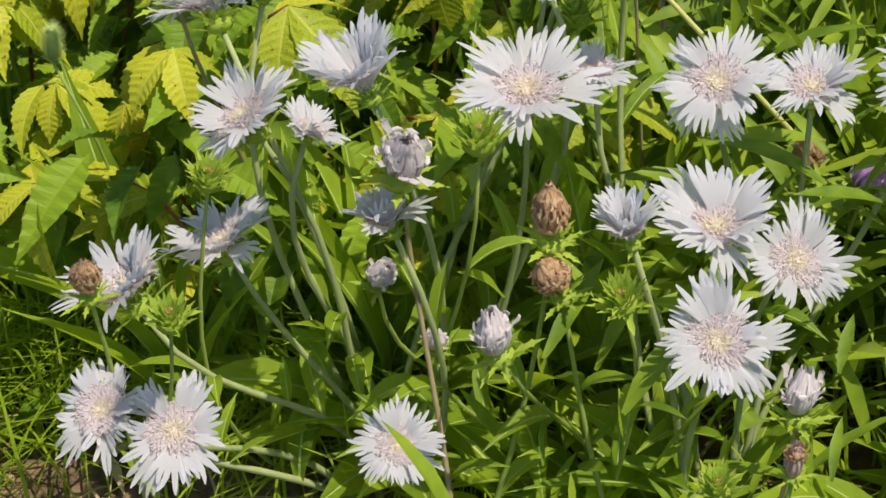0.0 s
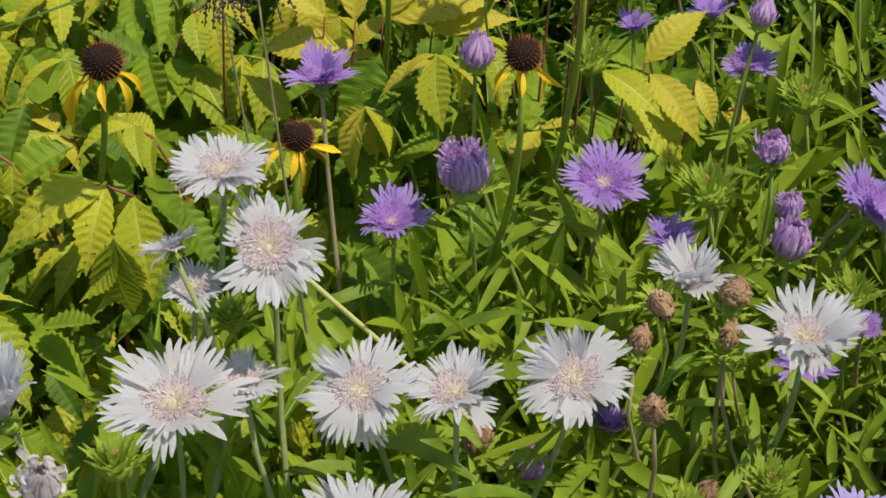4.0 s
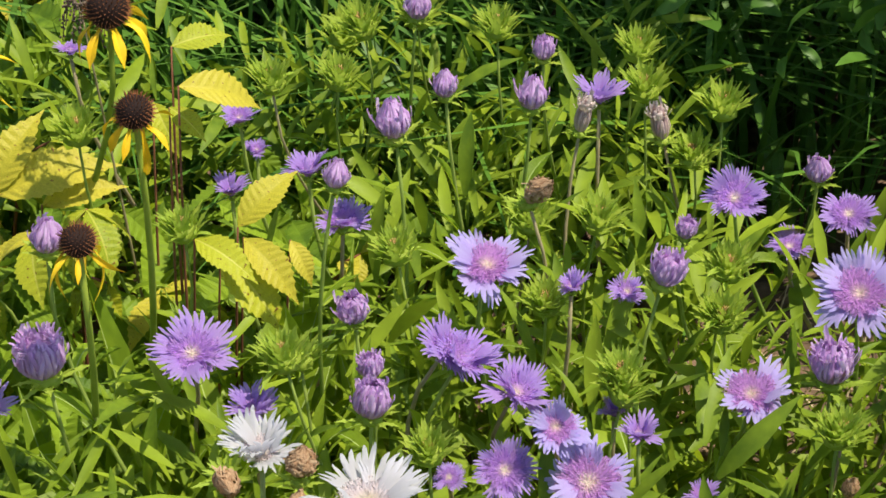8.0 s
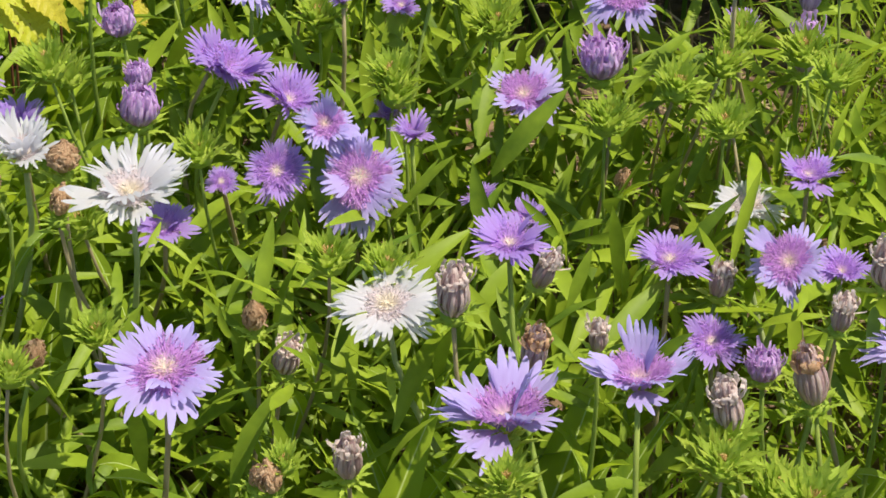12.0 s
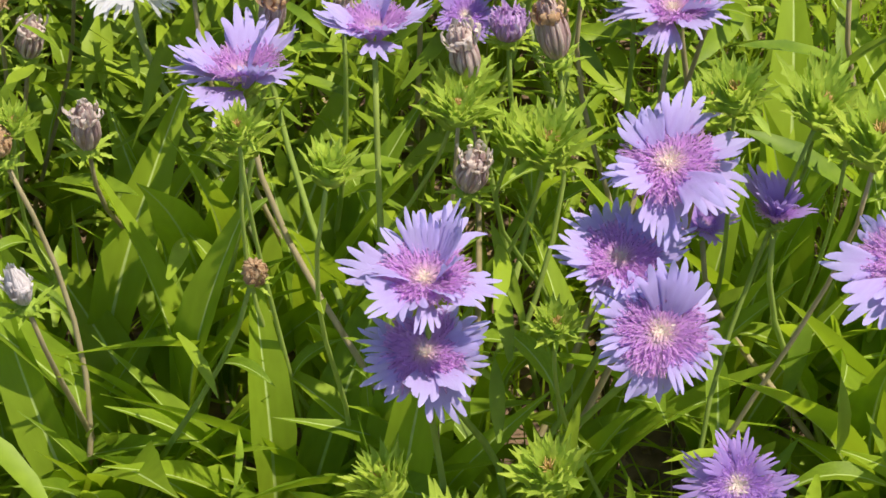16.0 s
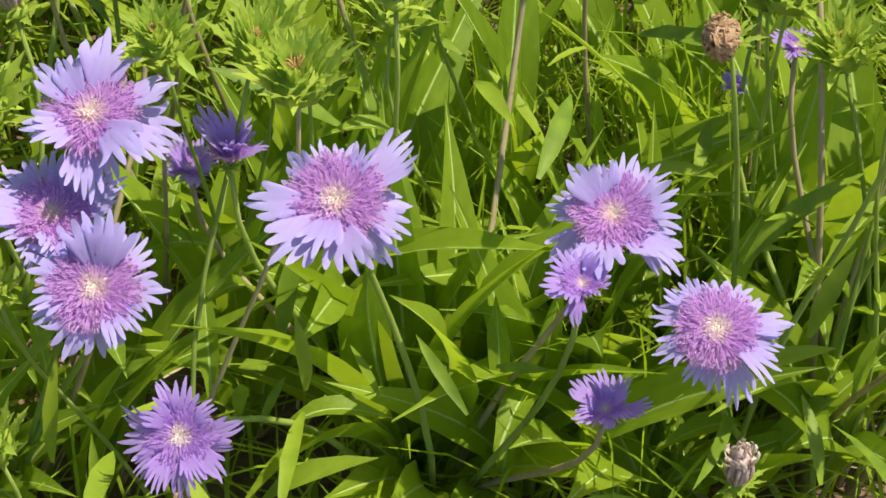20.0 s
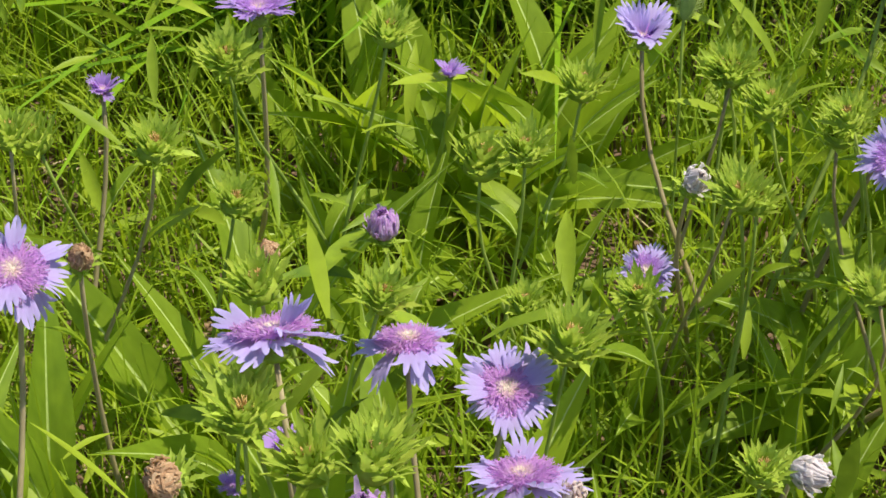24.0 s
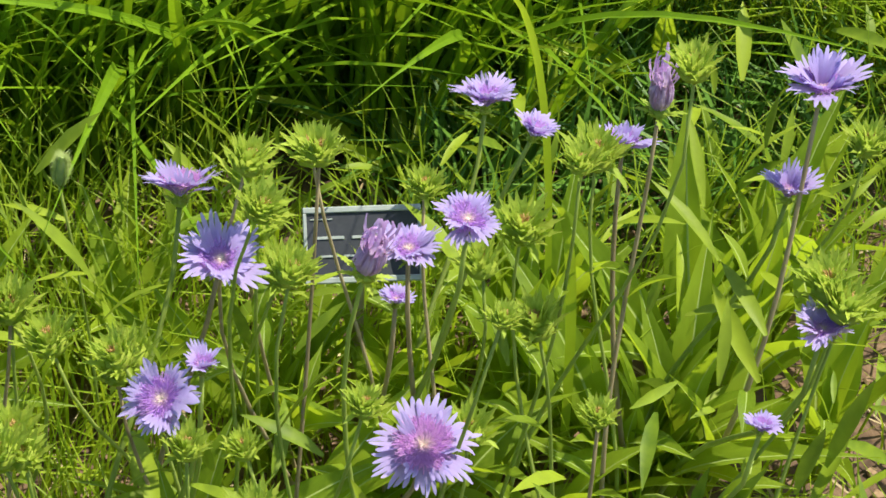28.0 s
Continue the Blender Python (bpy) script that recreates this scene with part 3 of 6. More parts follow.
BUDS = [furled(96, BUD_SKIN, s, 0.44, t, c, 0.032) for s, t, c in ((1, 0.92, 0.10), (2, 0.86, 0.20), (3, 0.80, 0.34))]
def wisps(count, mat, seed, spread_to=0.5, long=0.8, droop=0.4, wide=0.055):
    """Crumpled strap petals, clenched together."""
    r = np.random.default_rng(seed)
    verts, faces = [], []
    for i in range(count):
        a, q = 2.39996 * i, math.sqrt((i + 0.5) / count)
        dx, dy = math.cos(a), math.sin(a)
        size, lean = long * r.uniform(0.7, 1.15), q * spread_to + r.normal(0, 0.15)
        n, bend = len(verts), r.normal(droop, 0.5)
        for s in (0, 0.3, 0.6, 0.85, 1.0):
            rad = 0.26 * q + math.sin(lean) * size * s + 0.10 * math.sin(math.pi * s) - 0.22 * bend * s * s * 0.6
            z = size * s * math.cos(lean) - 0.28 * size * max(0, bend) * s ** 3
            w = wide * (0.6 + 1.2 * s) * (1 - 0.5 * s) * (1 + r.normal(0, 0.2))
            kink = r.normal(0, 0.03)
            verts += [(dx * rad - dy * (w + kink), dy * rad + dx * (w + kink), z), (dx * (rad + 0.03) , dy * (rad + 0.03), z + 0.01), (dx * rad + dy * (w - kink), dy * rad - dx * (w - kink), z)]
        for k in range(4):
            for j in range(2):
                b = n + k * 3 + j
                faces.append((b, b + 1, b + 4, b + 3))
    return mesh("withered_petals", verts, faces, [mat])


def crumple(count, mat, seed, wide=0.36, tall=0.95, ribbon=0.055):
    """A knot of folded, shrivelled petals."""
    r = np.random.default_rng(seed)
    verts, faces = ball(wide * 0.72, tall * 0.86, 6, 9, 1.0, 0.08, 0, seed)
    for i in range(count):
        a, h, way = r.uniform(0, 6.28), r.uniform(0.12, 0.85), r.normal(1.35, 0.55)
        n, step = len(verts), r.uniform(0.10, 0.17)
        for k in range(6):
            girth = wide * math.sqrt(max(0.03, 1 - (2 * h - 0.95) ** 2)) * (0.92 + r.uniform(-0.10, 0.34) + (0.16 if k in (2, 3) else 0) + (r.uniform(0, 0.5) if k == 5 else 0))
            w = ribbon * r.uniform(0.5, 1.4) * (0.35 if k in (0, 5) else 1)
            for side in (-1, 0, 1):
                b, g = a + side * w * math.sin(way) / max(girth, 0.12), h - side * w * math.cos(way)
                d = girth + (0.03 if side == 0 else 0)
                verts.append((d * math.cos(b), d * math.sin(b), g * tall))
            a += step * math.cos(way) / max(girth, 0.15)
            h = min(1.08, h + step * math.sin(way))
            way += r.normal(0, 0.5)
        for k in range(5):
            for t in range(2):
                b = n + 3 * k + t
                faces.append((b, b + 1, b + 4, b + 3))
    return mesh("withered_petals", verts, faces, [mat])


WITHERS = {
    "brown": [crumple(90, WITHERED["brown"], s, b, t) for s, b, t in ((1, 0.36, 1.0), (2, 0.42, 0.85), (3, 0.30, 1.15))],
    "pale": [furled(60, WITHERED["husk"], s, b, 1.02, 0.14, 0.036, "withered_petal_ball") for s, b in ((4, 0.36), (5, 0.40), (6, 0.33))],
    "blush": [furled(84, WITHERED["blush"], s, b, 1.0, 0.12, 0.036, "withered_petal_ball") for s, b in ((17, 0.40), (18, 0.44))],
    "mauve": [furled(60, WITHERED["mauve"], s, b, 1.0, 0.12, 0.040, "withered_petal_ball") for s, b in ((7, 0.38), (8, 0.42))],
}
TOPS = [wisps(34, WITHERED["brown"], s, 0.65, 0.5, 0.9, 0.07) for s in (11, 12)]
WILTS = [wisps(24, WITHERED["blush"], s, 0.8, 0.8, 1.3, 0.085) for s in (15, 16)]
FRAYS = [wisps(34, WITHERED["pale"], s, 0.60, 0.6, 1.0, 0.065) for s in (13, 14)]
CROWNS = [wisps(30, BUD_SKIN, s, 0.34, 0.86, 0.6, 0.055) for s in (7, 8)]


def bud(x, y, z, wide, lean_x, lean_y):
    up = (lean_x, lean_y, 1)
    base = root_of(x, y, z)
    owner = thing("aster_bud", base, "furled violet stokes aster bud on green bracts", "flower bud", "stokes aster buds")
    shift, n = Vector((x, y, z)) - Vector(base), Vector(up).normalized()
    foot = shift - n * wide * 0.45
    stalk(owner, base, Vector(base) + foot - n * wide * 0.2, up, 0.0019, False, 3)
    part("involucre", CUPS[rng.integers(3)], owner, frame_of(foot - n * wide * 0.28, up, rng.uniform(0, 6), wide * 0.62), "spiny green bracts")["kind"] = "stuff"
    whole = frame_of(foot, up, rng.uniform(0, 6), wide * 1.02)
    part("petal_ball", BUDS[2 if wide > 0.036 else rng.integers(3)], owner, whole)
    part("petal_tuft", CROWNS[rng.integers(2)], owner, whole @ Matrix.Translation((0, 0, 0.12)) @ Matrix.Scale(0.95, 4))


def spent(colour, x, y, z, wide, lean_x, lean_y):
    up = (lean_x, lean_y, 1)
    base = root_of(x, y, z)
    words = {"brown": "withered brown aster head on dry bracts", "pale": "spent aster head with pale clenched petals", "mauve": "wilted mauve aster head with folded petals", "blush": "faded white aster head with folded drooping petals"}[colour]
    owner = thing("spent_flower", base, words, "spent flower", "spent aster heads")
    shift, n = Vector((x, y, z)) - Vector(base), Vector(up).normalized()
    foot = shift - n * wide * 0.45
    stalk(owner, base, Vector(base) + foot - n * wide * 0.15, up, 0.0018, rng.random() < 0.5, 2)
    part("involucre", CUPS[rng.integers(3)], owner, frame_of(foot - n * wide * 0.32, up, rng.uniform(0, 6), wide * 0.66), "spiny green bracts")["kind"] = "stuff"
    whole = frame_of(foot - n * wide * 0.05, up, rng.uniform(0, 6), wide * 1.05)
    if colour in ("brown", "blush"):
        whole = whole @ Matrix.Translation((0, 0, 0.12)) @ Matrix.Rotation(rng.normal(0, 0.45), 4, "X") @ Matrix.Diagonal((rng.uniform(0.7, 0.95), rng.uniform(0.85, 1.05), 0.92, 1))
    if colour in ("pale", "mauve"):
        whole = whole @ Matrix.Diagonal((0.92, 0.92, rng.uniform(1.05, 1.4), 1))
    part("petal_ball", WITHERS[colour][rng.integers(len(WITHERS[colour]))], owner, whole)
    if colour == "blush":
        part("petal_tuft", WILTS[rng.integers(2)], owner, whole @ Matrix.Translation((0, 0, 0.30)), "drooping whitish petals")
    elif colour != "brown":
        part("petal_tuft", CROWNS[rng.integers(2)] if colour == "mauve" else TOPS[rng.integers(2)] if rng.random() < 0.3 else FRAYS[rng.integers(2)], owner, whole @ Matrix.Translation((0, 0, 0.66)) @ Matrix.Scale(0.95, 4), "crumpled tan petal tips")


def green_bud(sort, x, y, z, wide, lean_x, lean_y):
    up = (lean_x, lean_y, 1)
    base = root_of(x, y, z)
    leafy = sort == "leafy"
    owner = thing("green_bud", base, "closed green aster bud wrapped in broad bracts" if leafy else "spiky yellow-green aster bud with pointed bracts", "flower bud", "green aster buds")
    shift, n = Vector((x, y, z)) - Vector(base), Vector(up).normalized()
    foot = shift - n * wide * 0.30
    stalk(owner, base, Vector(base) + foot, up, 0.0015, rng.random() < 0.2, 3 if x < 0.35 else 1)
    whole = frame_of(foot, up, rng.uniform(0, 6), wide * rng.uniform(0.42, 0.50))
    part("bud_body", HEARTS[rng.integers(3)], owner, whole @ Matrix.Diagonal((1.0, 1.0, 1.1, 1)))["kind"] = "stuff"
    count = 7
    for i in range(count):
        a = 2.39996 * i
        lift = radians(68 if leafy else 30 + 45 * (i / count)) + rng.normal(0, 0.28)
        size = (1.0 if leafy else 0.9) * rng.uniform(0.6, 1.2)
        m = whole @ Matrix.Rotation(a, 4, "Z") @ Matrix.Translation((0, 0.24, 0.10 + 0.35 * i / count)) @ Matrix.Rotation(lift, 4, "X") @ Matrix.Diagonal((size * (2.0 if leafy else 0.85), size, size, 1))
        part("bract", BRACTS[rng.integers(3)], owner, m)
    if not leafy:
        part("bud_tip", TIPS[rng.integers(2)], owner, whole @ Matrix.Translation((0, 0, 0.80)), "tan tips of the unopened florets")["kind"] = "stuff"


CONE_BODY = mesh("seed_cone", *ball(0.40, 0.74, 8, 16), [CONE_CORE])
verts, faces = [], []
for i in range(240):
    h = (i + 0.5) / 240
    a, b = 2.39996 * i, math.acos(1 - 1.75 * h)
    out = Vector((math.sin(b) * math.cos(a), math.sin(b) * math.sin(a), math.cos(b)))
    p = Vector((out.x * 0.36, out.y * 0.36, 0.38 + out.z * 0.34))
    x = out.cross(Vector((0.2, 0.1, 1))).normalized() * 0.019
    y = out.cross(x).normalized() * 0.019
    k = len(verts)
    verts += [p + x, p - x * 0.5 + y, p - x * 0.5 - y, p + (out + Vector((0, 0, 0.2))).normalized() * (0.10 + 0.13 * ((i * 7919) % 13) / 13)]
    faces += [(k, k + 1, k + 3), (k + 1, k + 2, k + 3), (k + 2, k, k + 3)]
CONE_SPINES = mesh("seed_spines", verts, faces, [CONE], None, False)
CONE_RAYS = [leaf_data("ray_petal", 1.0, w, b, 0.4, [CONE_RAY, CONE_RAY], 8, 0.6, 0.5, 0.0, 0.05, t) for w, b, t in ((0.27, 0.25, 0.4), (0.20, 0.5, -0.8), (0.24, 0.05, 0.9))]


def coneflower(x, y, z, wide, lean_x, lean_y):
    up = (lean_x * 0.5, lean_y * 0.5, 1)
    base = (x - 0.09 + rng.uniform(-0.02, 0.02), y + (0.20 if y < 1.4 else 0.12) + rng.uniform(-0.03, 0.03), -0.004)
    owner = thing("coneflower", base, "faded coneflower, dark brown cone with drooping orange petals", "flower", "coneflowers")
    shift, n = Vector((x, y, z)) - Vector(base), Vector(up).normalized()
    foot = shift - n * wide * 0.42
    stalk(owner, base, Vector(base) + foot, up, 0.0030, False, 0, 0.06, STALK_GREEN)
    whole = frame_of(foot, up, rng.uniform(0, 6), wide)
    cone = part("seed_cone", CONE_BODY, owner, whole)
    part("spine_coat", CONE_SPINES, cone)
    count = int(rng.integers(7, 10))
    for i in range(count):
        a, long = 2 * math.pi * i / count + rng.normal(0, 0.2), rng.random() < 0.15
        m = whole @ Matrix.Rotation(a, 4, "Z") @ Matrix.Translation((0, 0.30, 0.10)) @ Matrix.Rotation(radians(rng.uniform(-85, -65) if long else rng.uniform(-62, -18)), 4, "X") @ Matrix.Rotation(rng.normal(0, 0.5), 4, "Y") @ Matrix.Scale(rng.uniform(1.4, 1.9) if long else rng.uniform(0.65, 1.05), 4) @ Matrix.Diagonal((0.5 if long else 1, 1, 1, 1))
        part("petal", CONE_RAYS[rng.integers(3)], owner, m)


# ---- ground ----
verts, faces = [], []
side = 90
for j in range(side + 1):
    for i in range(side + 1):
        u, v = 2 * i / side - 1, 2 * j / side - 1
        px, py = 1.0 + 3.0 * u + 60 * u ** 9, 1.2 + 3.0 * v + 60 * v ** 9
        verts.append((px, py, -0.012 + 0.016 * noise.noise(Vector((px * 5, py * 5, 0))) + 0.006 * noise.noise(Vector((px * 23, py * 23, 3)))))
for j in range(side):
    for i in range(side):
        a = j * (side + 1) + i
        faces.append((a, a + 1, a + side + 2, a + side + 1))
ground = new("ground", mesh("ground", verts, faces, [SOIL]))
tagged(ground, "brown garden soil with crumbs and dry litter", "soil", "", "structure")


def blades(name, count, area, tall, wide, mat, label, category, bend=0.5, seed=1, keep=None, steps=4, lift=0.0):
    """Many arching blades in one mesh."""
    r = np.random.default_rng(seed)
    verts, faces = [], []
    made = 0
    while made < count:
        x, y = r.uniform(area[0], area[1]), r.uniform(area[2], area[3])
        if keep and not keep(x, y, r):
            count -= 0.2
            continue
        made += 1
        a, size, w = r.uniform(0, 2 * math.pi), r.uniform(*tall), r.uniform(*wide) / 2
        dx, dy, out = math.cos(a), math.sin(a), abs(r.normal(bend, bend * 0.5))
        n = len(verts)
        z0 = r.uniform(0, lift) if lift else -0.01
        for i in range(steps + 1):
            s = i / steps
            far = size * out * s * s
            z = z0 + size * s * (1 - 0.42 * min(1.6, out) * s)
            half = w * (1 - s ** 2.2) * (0.7 + 0.6 * s) + 0.00015
            verts += [(x + dx * far - dy * half, y + dy * far + dx * half, z), (x + dx * far + dy * half, y + dy * far - dx * half, z + half * 0.4)]
        for i in range(steps):
            b = n + 2 * i
            faces.append((b, b + 1, b + 3, b + 2))
    ob = new(name, mesh(name, verts, faces, [mat]))
    return tagged(ob, label, category, "", "stuff")


def leaf_mass(name, count, area, height, size, mat, label, seed=1, keep=None, slim=0.22, toothed=False, hang=False):
    """Many small pointed leaves at all heights in one mesh."""
    r = np.random.default_rng(seed)
    verts, faces = [], []
    made = 0
    outline = ((0, 0.25), (0.3, 0.85), (0.58, 1.0), (0.82, 0.6), (1, 0.02))
    if toothed:
        outline = [(i / 18, max(0.03, math.sin(math.pi * (i / 18) ** 0.66) ** 0.95 * (1.06 if i % 2 else 0.92))) for i in range(19)]
    while made < count:
        x, y = r.uniform(area[0], area[1]), r.uniform(area[2], area[3])
        if keep and not keep(x, y, r):
            count -= 0.2
            continue
        made += 1
        z = height[0] + (height[1] - height[0]) * r.random() ** 1.3
        if hang:
            z *= shrub_height(x, y)
        if z > 0.2 and not clear_of_sight_lines((x, y, z)):
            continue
        spin, rise = (r.normal(math.pi, 0.95), r.normal(-0.35, 0.38)) if hang else (r.uniform(0, 6.28), r.normal(0.78, 0.40))
        m = Matrix.Translation((x, y, z)) @ Matrix.Rotation(spin, 4, "Z") @ Matrix.Rotation(rise, 4, "X") @ Matrix.Rotation(r.normal(0, 0.5), 4, "Y")
        long, arch = r.uniform(*size), r.uniform(-0.1, 0.6)
        half, n = long * slim * r.uniform(0.35, 0.6), len(verts)
        for row, (s, w) in enumerate(outline):
            for k in (-1, 0, 1):
                verts.append(m @ Vector((k * half * w, s * long + (0.4 * half * abs(k) * (1 - s) if toothed else 0), -arch * long * s * s + 0.35 * half * w * abs(k) + (0.13 * half * (row % 2) * abs(k) if toothed else 0))))
        for i in range(len(outline) - 1):
            for k in range(2):
                b = n + 3 * i + k
                faces.append((b, b + 1, b + 4, b + 3))
    ob = new(name, mesh(name, verts, faces, [mat], None, not toothed))
    return tagged(ob, label, "foliage", "", "stuff")


def in_shrub(x, y):
    """Where the golden-leaved shrub grows."""
    ragged = 0.10 * noise.noise(Vector((3 * x, 3 * y, 7)))
    return 1.0 + 0.35 * max(0, x + 0.45) + 1.1 * max(0, x + 0.31) < y < (1.80 if x > -0.30 else 2.75) + ragged and -1.4 + 2 * ragged < x < 0.12 and ((x + 0.6) / 0.85) ** 4 + ((y - 1.85) / 0.92) ** 4 < 1.0 + 6 * ragged


def shrub_height(x, y):
    """Mounds and hollows in the shrub's surface."""
    return 0.85 + 0.60 * noise.noise(Vector((7 * x, 7 * y, 11)))


# ---- heads of the asters ----
bloom("white", -0.237, 0.968, 0.373, 0.098, 0.04, -0.17, 18)
bloom("white", -0.120, 0.996, 0.381, 0.081, 0.08, -0.62, 3)
bloom("white", -0.061, 1.016, 0.369, 0.072, 0.01, -0.14, 18)
bloom("white", -0.271, 0.767, 0.248, 0.058, 0.21, -0.59, 7)
bloom("white", -0.088, 0.824, 0.318, 0.080, 0.09, -0.72, 9)
bloom("white", -0.056, 0.927, 0.301, 0.076, 0.40, -0.53, 7)
bloom("white", -0.104, 0.909, 0.331, 0.089, 0.02, -0.14, 22)
bloom("white", -0.412, 0.752, 0.243, 0.078, 0.32, -0.59, 9)
bloom("white", -0.461, 0.759, 0.243, 0.074, -0.11, -0.50, 11)
bloom("white", -0.222, 1.065, 0.492, 0.071, 0.03, -0.08, 18)
bloom("white", -0.186, 1.039, 0.456, 0.083, 0.16, -0.60, 10)
bloom("white", 0.012, 1.049, 0.366, 0.083, 0.04, -0.46, 7)
bloom("white", 0.080, 1.143, 0.382, 0.058, 0.00, -0.10, 40)
bloom("white", 0.160, 1.086, 0.387, 0.084, 0.02, -0.09, 22)
bloom("white", 0.327, 1.031, 0.332, 0.074, 0.00, -0.21, 6)
bloom("white", -0.418, 0.937, 0.348, 0.092, -0.55, -0.12, 14)
bloom("white", -0.466, 0.826, 0.284, 0.100, -0.45, 0.04, 22)
bloom("white", -0.435, 0.912, 0.259, 0.082, -0.42, 0.04, 22)
bloom("white", -0.300, 0.866, 0.337, 0.056, -0.41, 0.07, 40)
spent("blush", -0.331, 0.918, 0.252, 0.023, -0.03, -0.01)
spent("blush", -0.278, 0.877, 0.235, 0.018, 0.18, -0.21)
bloom("white", -0.318, 0.893, 0.420, 0.076, -0.45, 0.10, 38)
bloom("white", -0.149, 0.867, 0.353, 0.051, -0.27, 0.02, 50)
spent("blush", -0.037, 0.805, 0.303, 0.028, -0.01, 0.10)
bloom("white", -0.453, 0.985, 0.400, 0.093, -0.64, 0.54, 14)
spent("pale", -0.033, 0.753, 0.300, 0.017, 0.02, 0.00)
green_bud("green", -0.246, 0.886, 0.400, 0.041, 0.01, 0.11)
bloom("purple", -0.212, 1.283, 0.433, 0.059, -0.01, 0.03, 30)
bloom("white", -0.250, 1.030, 0.454, 0.047, -0.57, 0.25, 18)
bloom("white", -0.241, 1.041, 0.416, 0.048, 0.05, -0.17, 11)
bloom("purple", 0.029, 1.155, 0.231, 0.040, -0.01, 0.27, 50)
bud(-0.021, 1.100, 0.243, 0.030, 0.26, -0.04)
spent("brown", 0.111, 1.118, 0.395, 0.023, 0.08, -0.09)
spent("brown", 0.106, 0.976, 0.345, 0.022, 0.36, 0.16)
spent("brown", 0.052, 1.075, 0.381, 0.019, 0.17, 0.17)
green_bud("green", 0.082, 1.251, 0.394, 0.052, -0.13, -0.04)
bloom("purple", 0.059, 1.235, 0.349, 0.046, 0.01, -0.09, 35)
spent("brown", -0.196, 0.865, 0.358, 0.030, 0.10, -0.10)
spent("brown", -0.066, 1.124, 0.236, 0.032, 0.05, -0.20)
spent("brown", -0.189, 0.852, 0.327, 0.027, -0.10, -0.03)
spent("blush", -0.292, 0.868, 0.393, 0.037, 0.02, -0.11)
spent("blush", -0.220, 0.803, 0.313, 0.031, -0.22, -0.30)
spent("brown", 0.067, 1.005, 0.391, 0.021, -0.14, -0.10)
spent("brown", 0.055, 1.112, 0.403, 0.028, -0.33, -0.23)
spent("pale", 0.370, 0.984, 0.376, 0.028, 0.03, -0.03)
spent("brown", 0.506, 1.257, 0.270, 0.020, 0.17, 0.08)
spent("pale", 0.524, 0.812, 0.338, 0.024, 0.15, -0.11)
spent("brown", 0.958, 0.737, 0.405, 0.023, -0.22, -0.12)
spent("pale", 0.962, 0.641, 0.150, 0.024, -0.03, 0.02)
spent("blush", 1.365, 0.970, 0.324, 0.022, 0.06, -0.19)
bloom("purple", 0.001, 1.311, 0.345, 0.071, 0.03, -0.40, 14)
bloom("purple", -0.149, 1.232, 0.344, 0.063, 0.02, -0.09, 25)
bud(-0.095, 1.238, 0.400, 0.041, -0.09, -0.02)
bud(0.145, 1.501, 0.451, 0.033, -0.09, 0.01)
bud(0.184, 1.568, 0.448, 0.024, -0.02, -0.05)
bud(0.127, 1.316, 0.390, 0.028, -0.04, -0.30)
bud(0.147, 1.243, 0.360, 0.033, 0.08, -0.03)
bud(0.143, 1.276, 0.366, 0.022, -0.06, 0.02)
bud(-0.094, 1.295, 0.466, 0.028, 0.14, -0.05)
bloom("purple", 0.065, 1.544, 0.371, 0.041, 0.00, 0.00, 40)
bloom("purple", -0.000, 1.527, 0.361, 0.034, 0.00, 0.00, 40)
bud(0.110, 1.397, 0.460, 0.023, 0.21, 0.08)
bloom("purple", 0.098, 1.498, 0.349, 0.050, 0.00, -0.09, 25)
bloom("purple", 0.205, 1.210, 0.313, 0.027, 0.06, -0.84, 8)
spent("brown", 0.108, 1.095, 0.375, 0.020, 0.03, -0.03)
bloom("purple", 0.197, 1.310, 0.353, 0.058, 0.62, -0.37, 20)
bloom("purple", 0.208, 1.306, 0.346, 0.062, 0.57, -0.09, 25)
bloom("purple", 0.250, 1.293, 0.326, 0.060, 0.48, -0.18, 25)
bloom("lilac", 0.283, 1.218, 0.354, 0.051, 0.03, -0.58, 12)
bud(0.145, 1.776, 0.420, 0.028, 0.12, -0.15)
bud(0.266, 1.665, 0.433, 0.023, 0.03, -0.18)
bud(0.258, 1.575, 0.436, 0.029, 0.05, -0.06)
bloom("purple", 0.316, 1.646, 0.389, 0.043, -0.00, -0.09, 45)
spent("pale", 0.301, 1.617, 0.386, 0.022, 0.19, 0.05)
spent("pale", 0.371, 1.635, 0.370, 0.024, -0.20, -0.00)
bud(0.509, 1.600, 0.348, 0.026, -0.06, -0.29)
bloom("purple", 0.533, 1.563, 0.322, 0.058, -0.06, -0.36, 10)
bloom("purple", 0.483, 1.553, 0.295, 0.045, -0.03, -0.27, 20)
bud(0.370, 1.398, 0.376, 0.031, 0.30, 0.07)
bud(0.387, 1.464, 0.372, 0.019, 0.17, -0.03)
bloom("purple", 0.339, 1.429, 0.330, 0.037, -0.01, -0.36, 20)
bud(0.493, 1.324, 0.341, 0.037, -0.04, 0.02)
bloom("purple", 0.345, 1.260, 0.314, 0.038, 0.00, 0.00, 35)
bloom("purple", 0.327, 1.290, 0.312, 0.029, 0.00, 0.00, 40)
spent("brown", 0.252, 1.486, 0.397, 0.029, -0.31, 0.09)
bloom("purple", 0.293, 1.399, 0.353, 0.029, 0.00, 0.00, 35)
green_bud("green", 0.427, 1.658, 0.383, 0.058, -0.01, 0.03)
bloom("purple", -0.002, 1.604, 0.390, 0.039, 0.03, -0.17, 25)
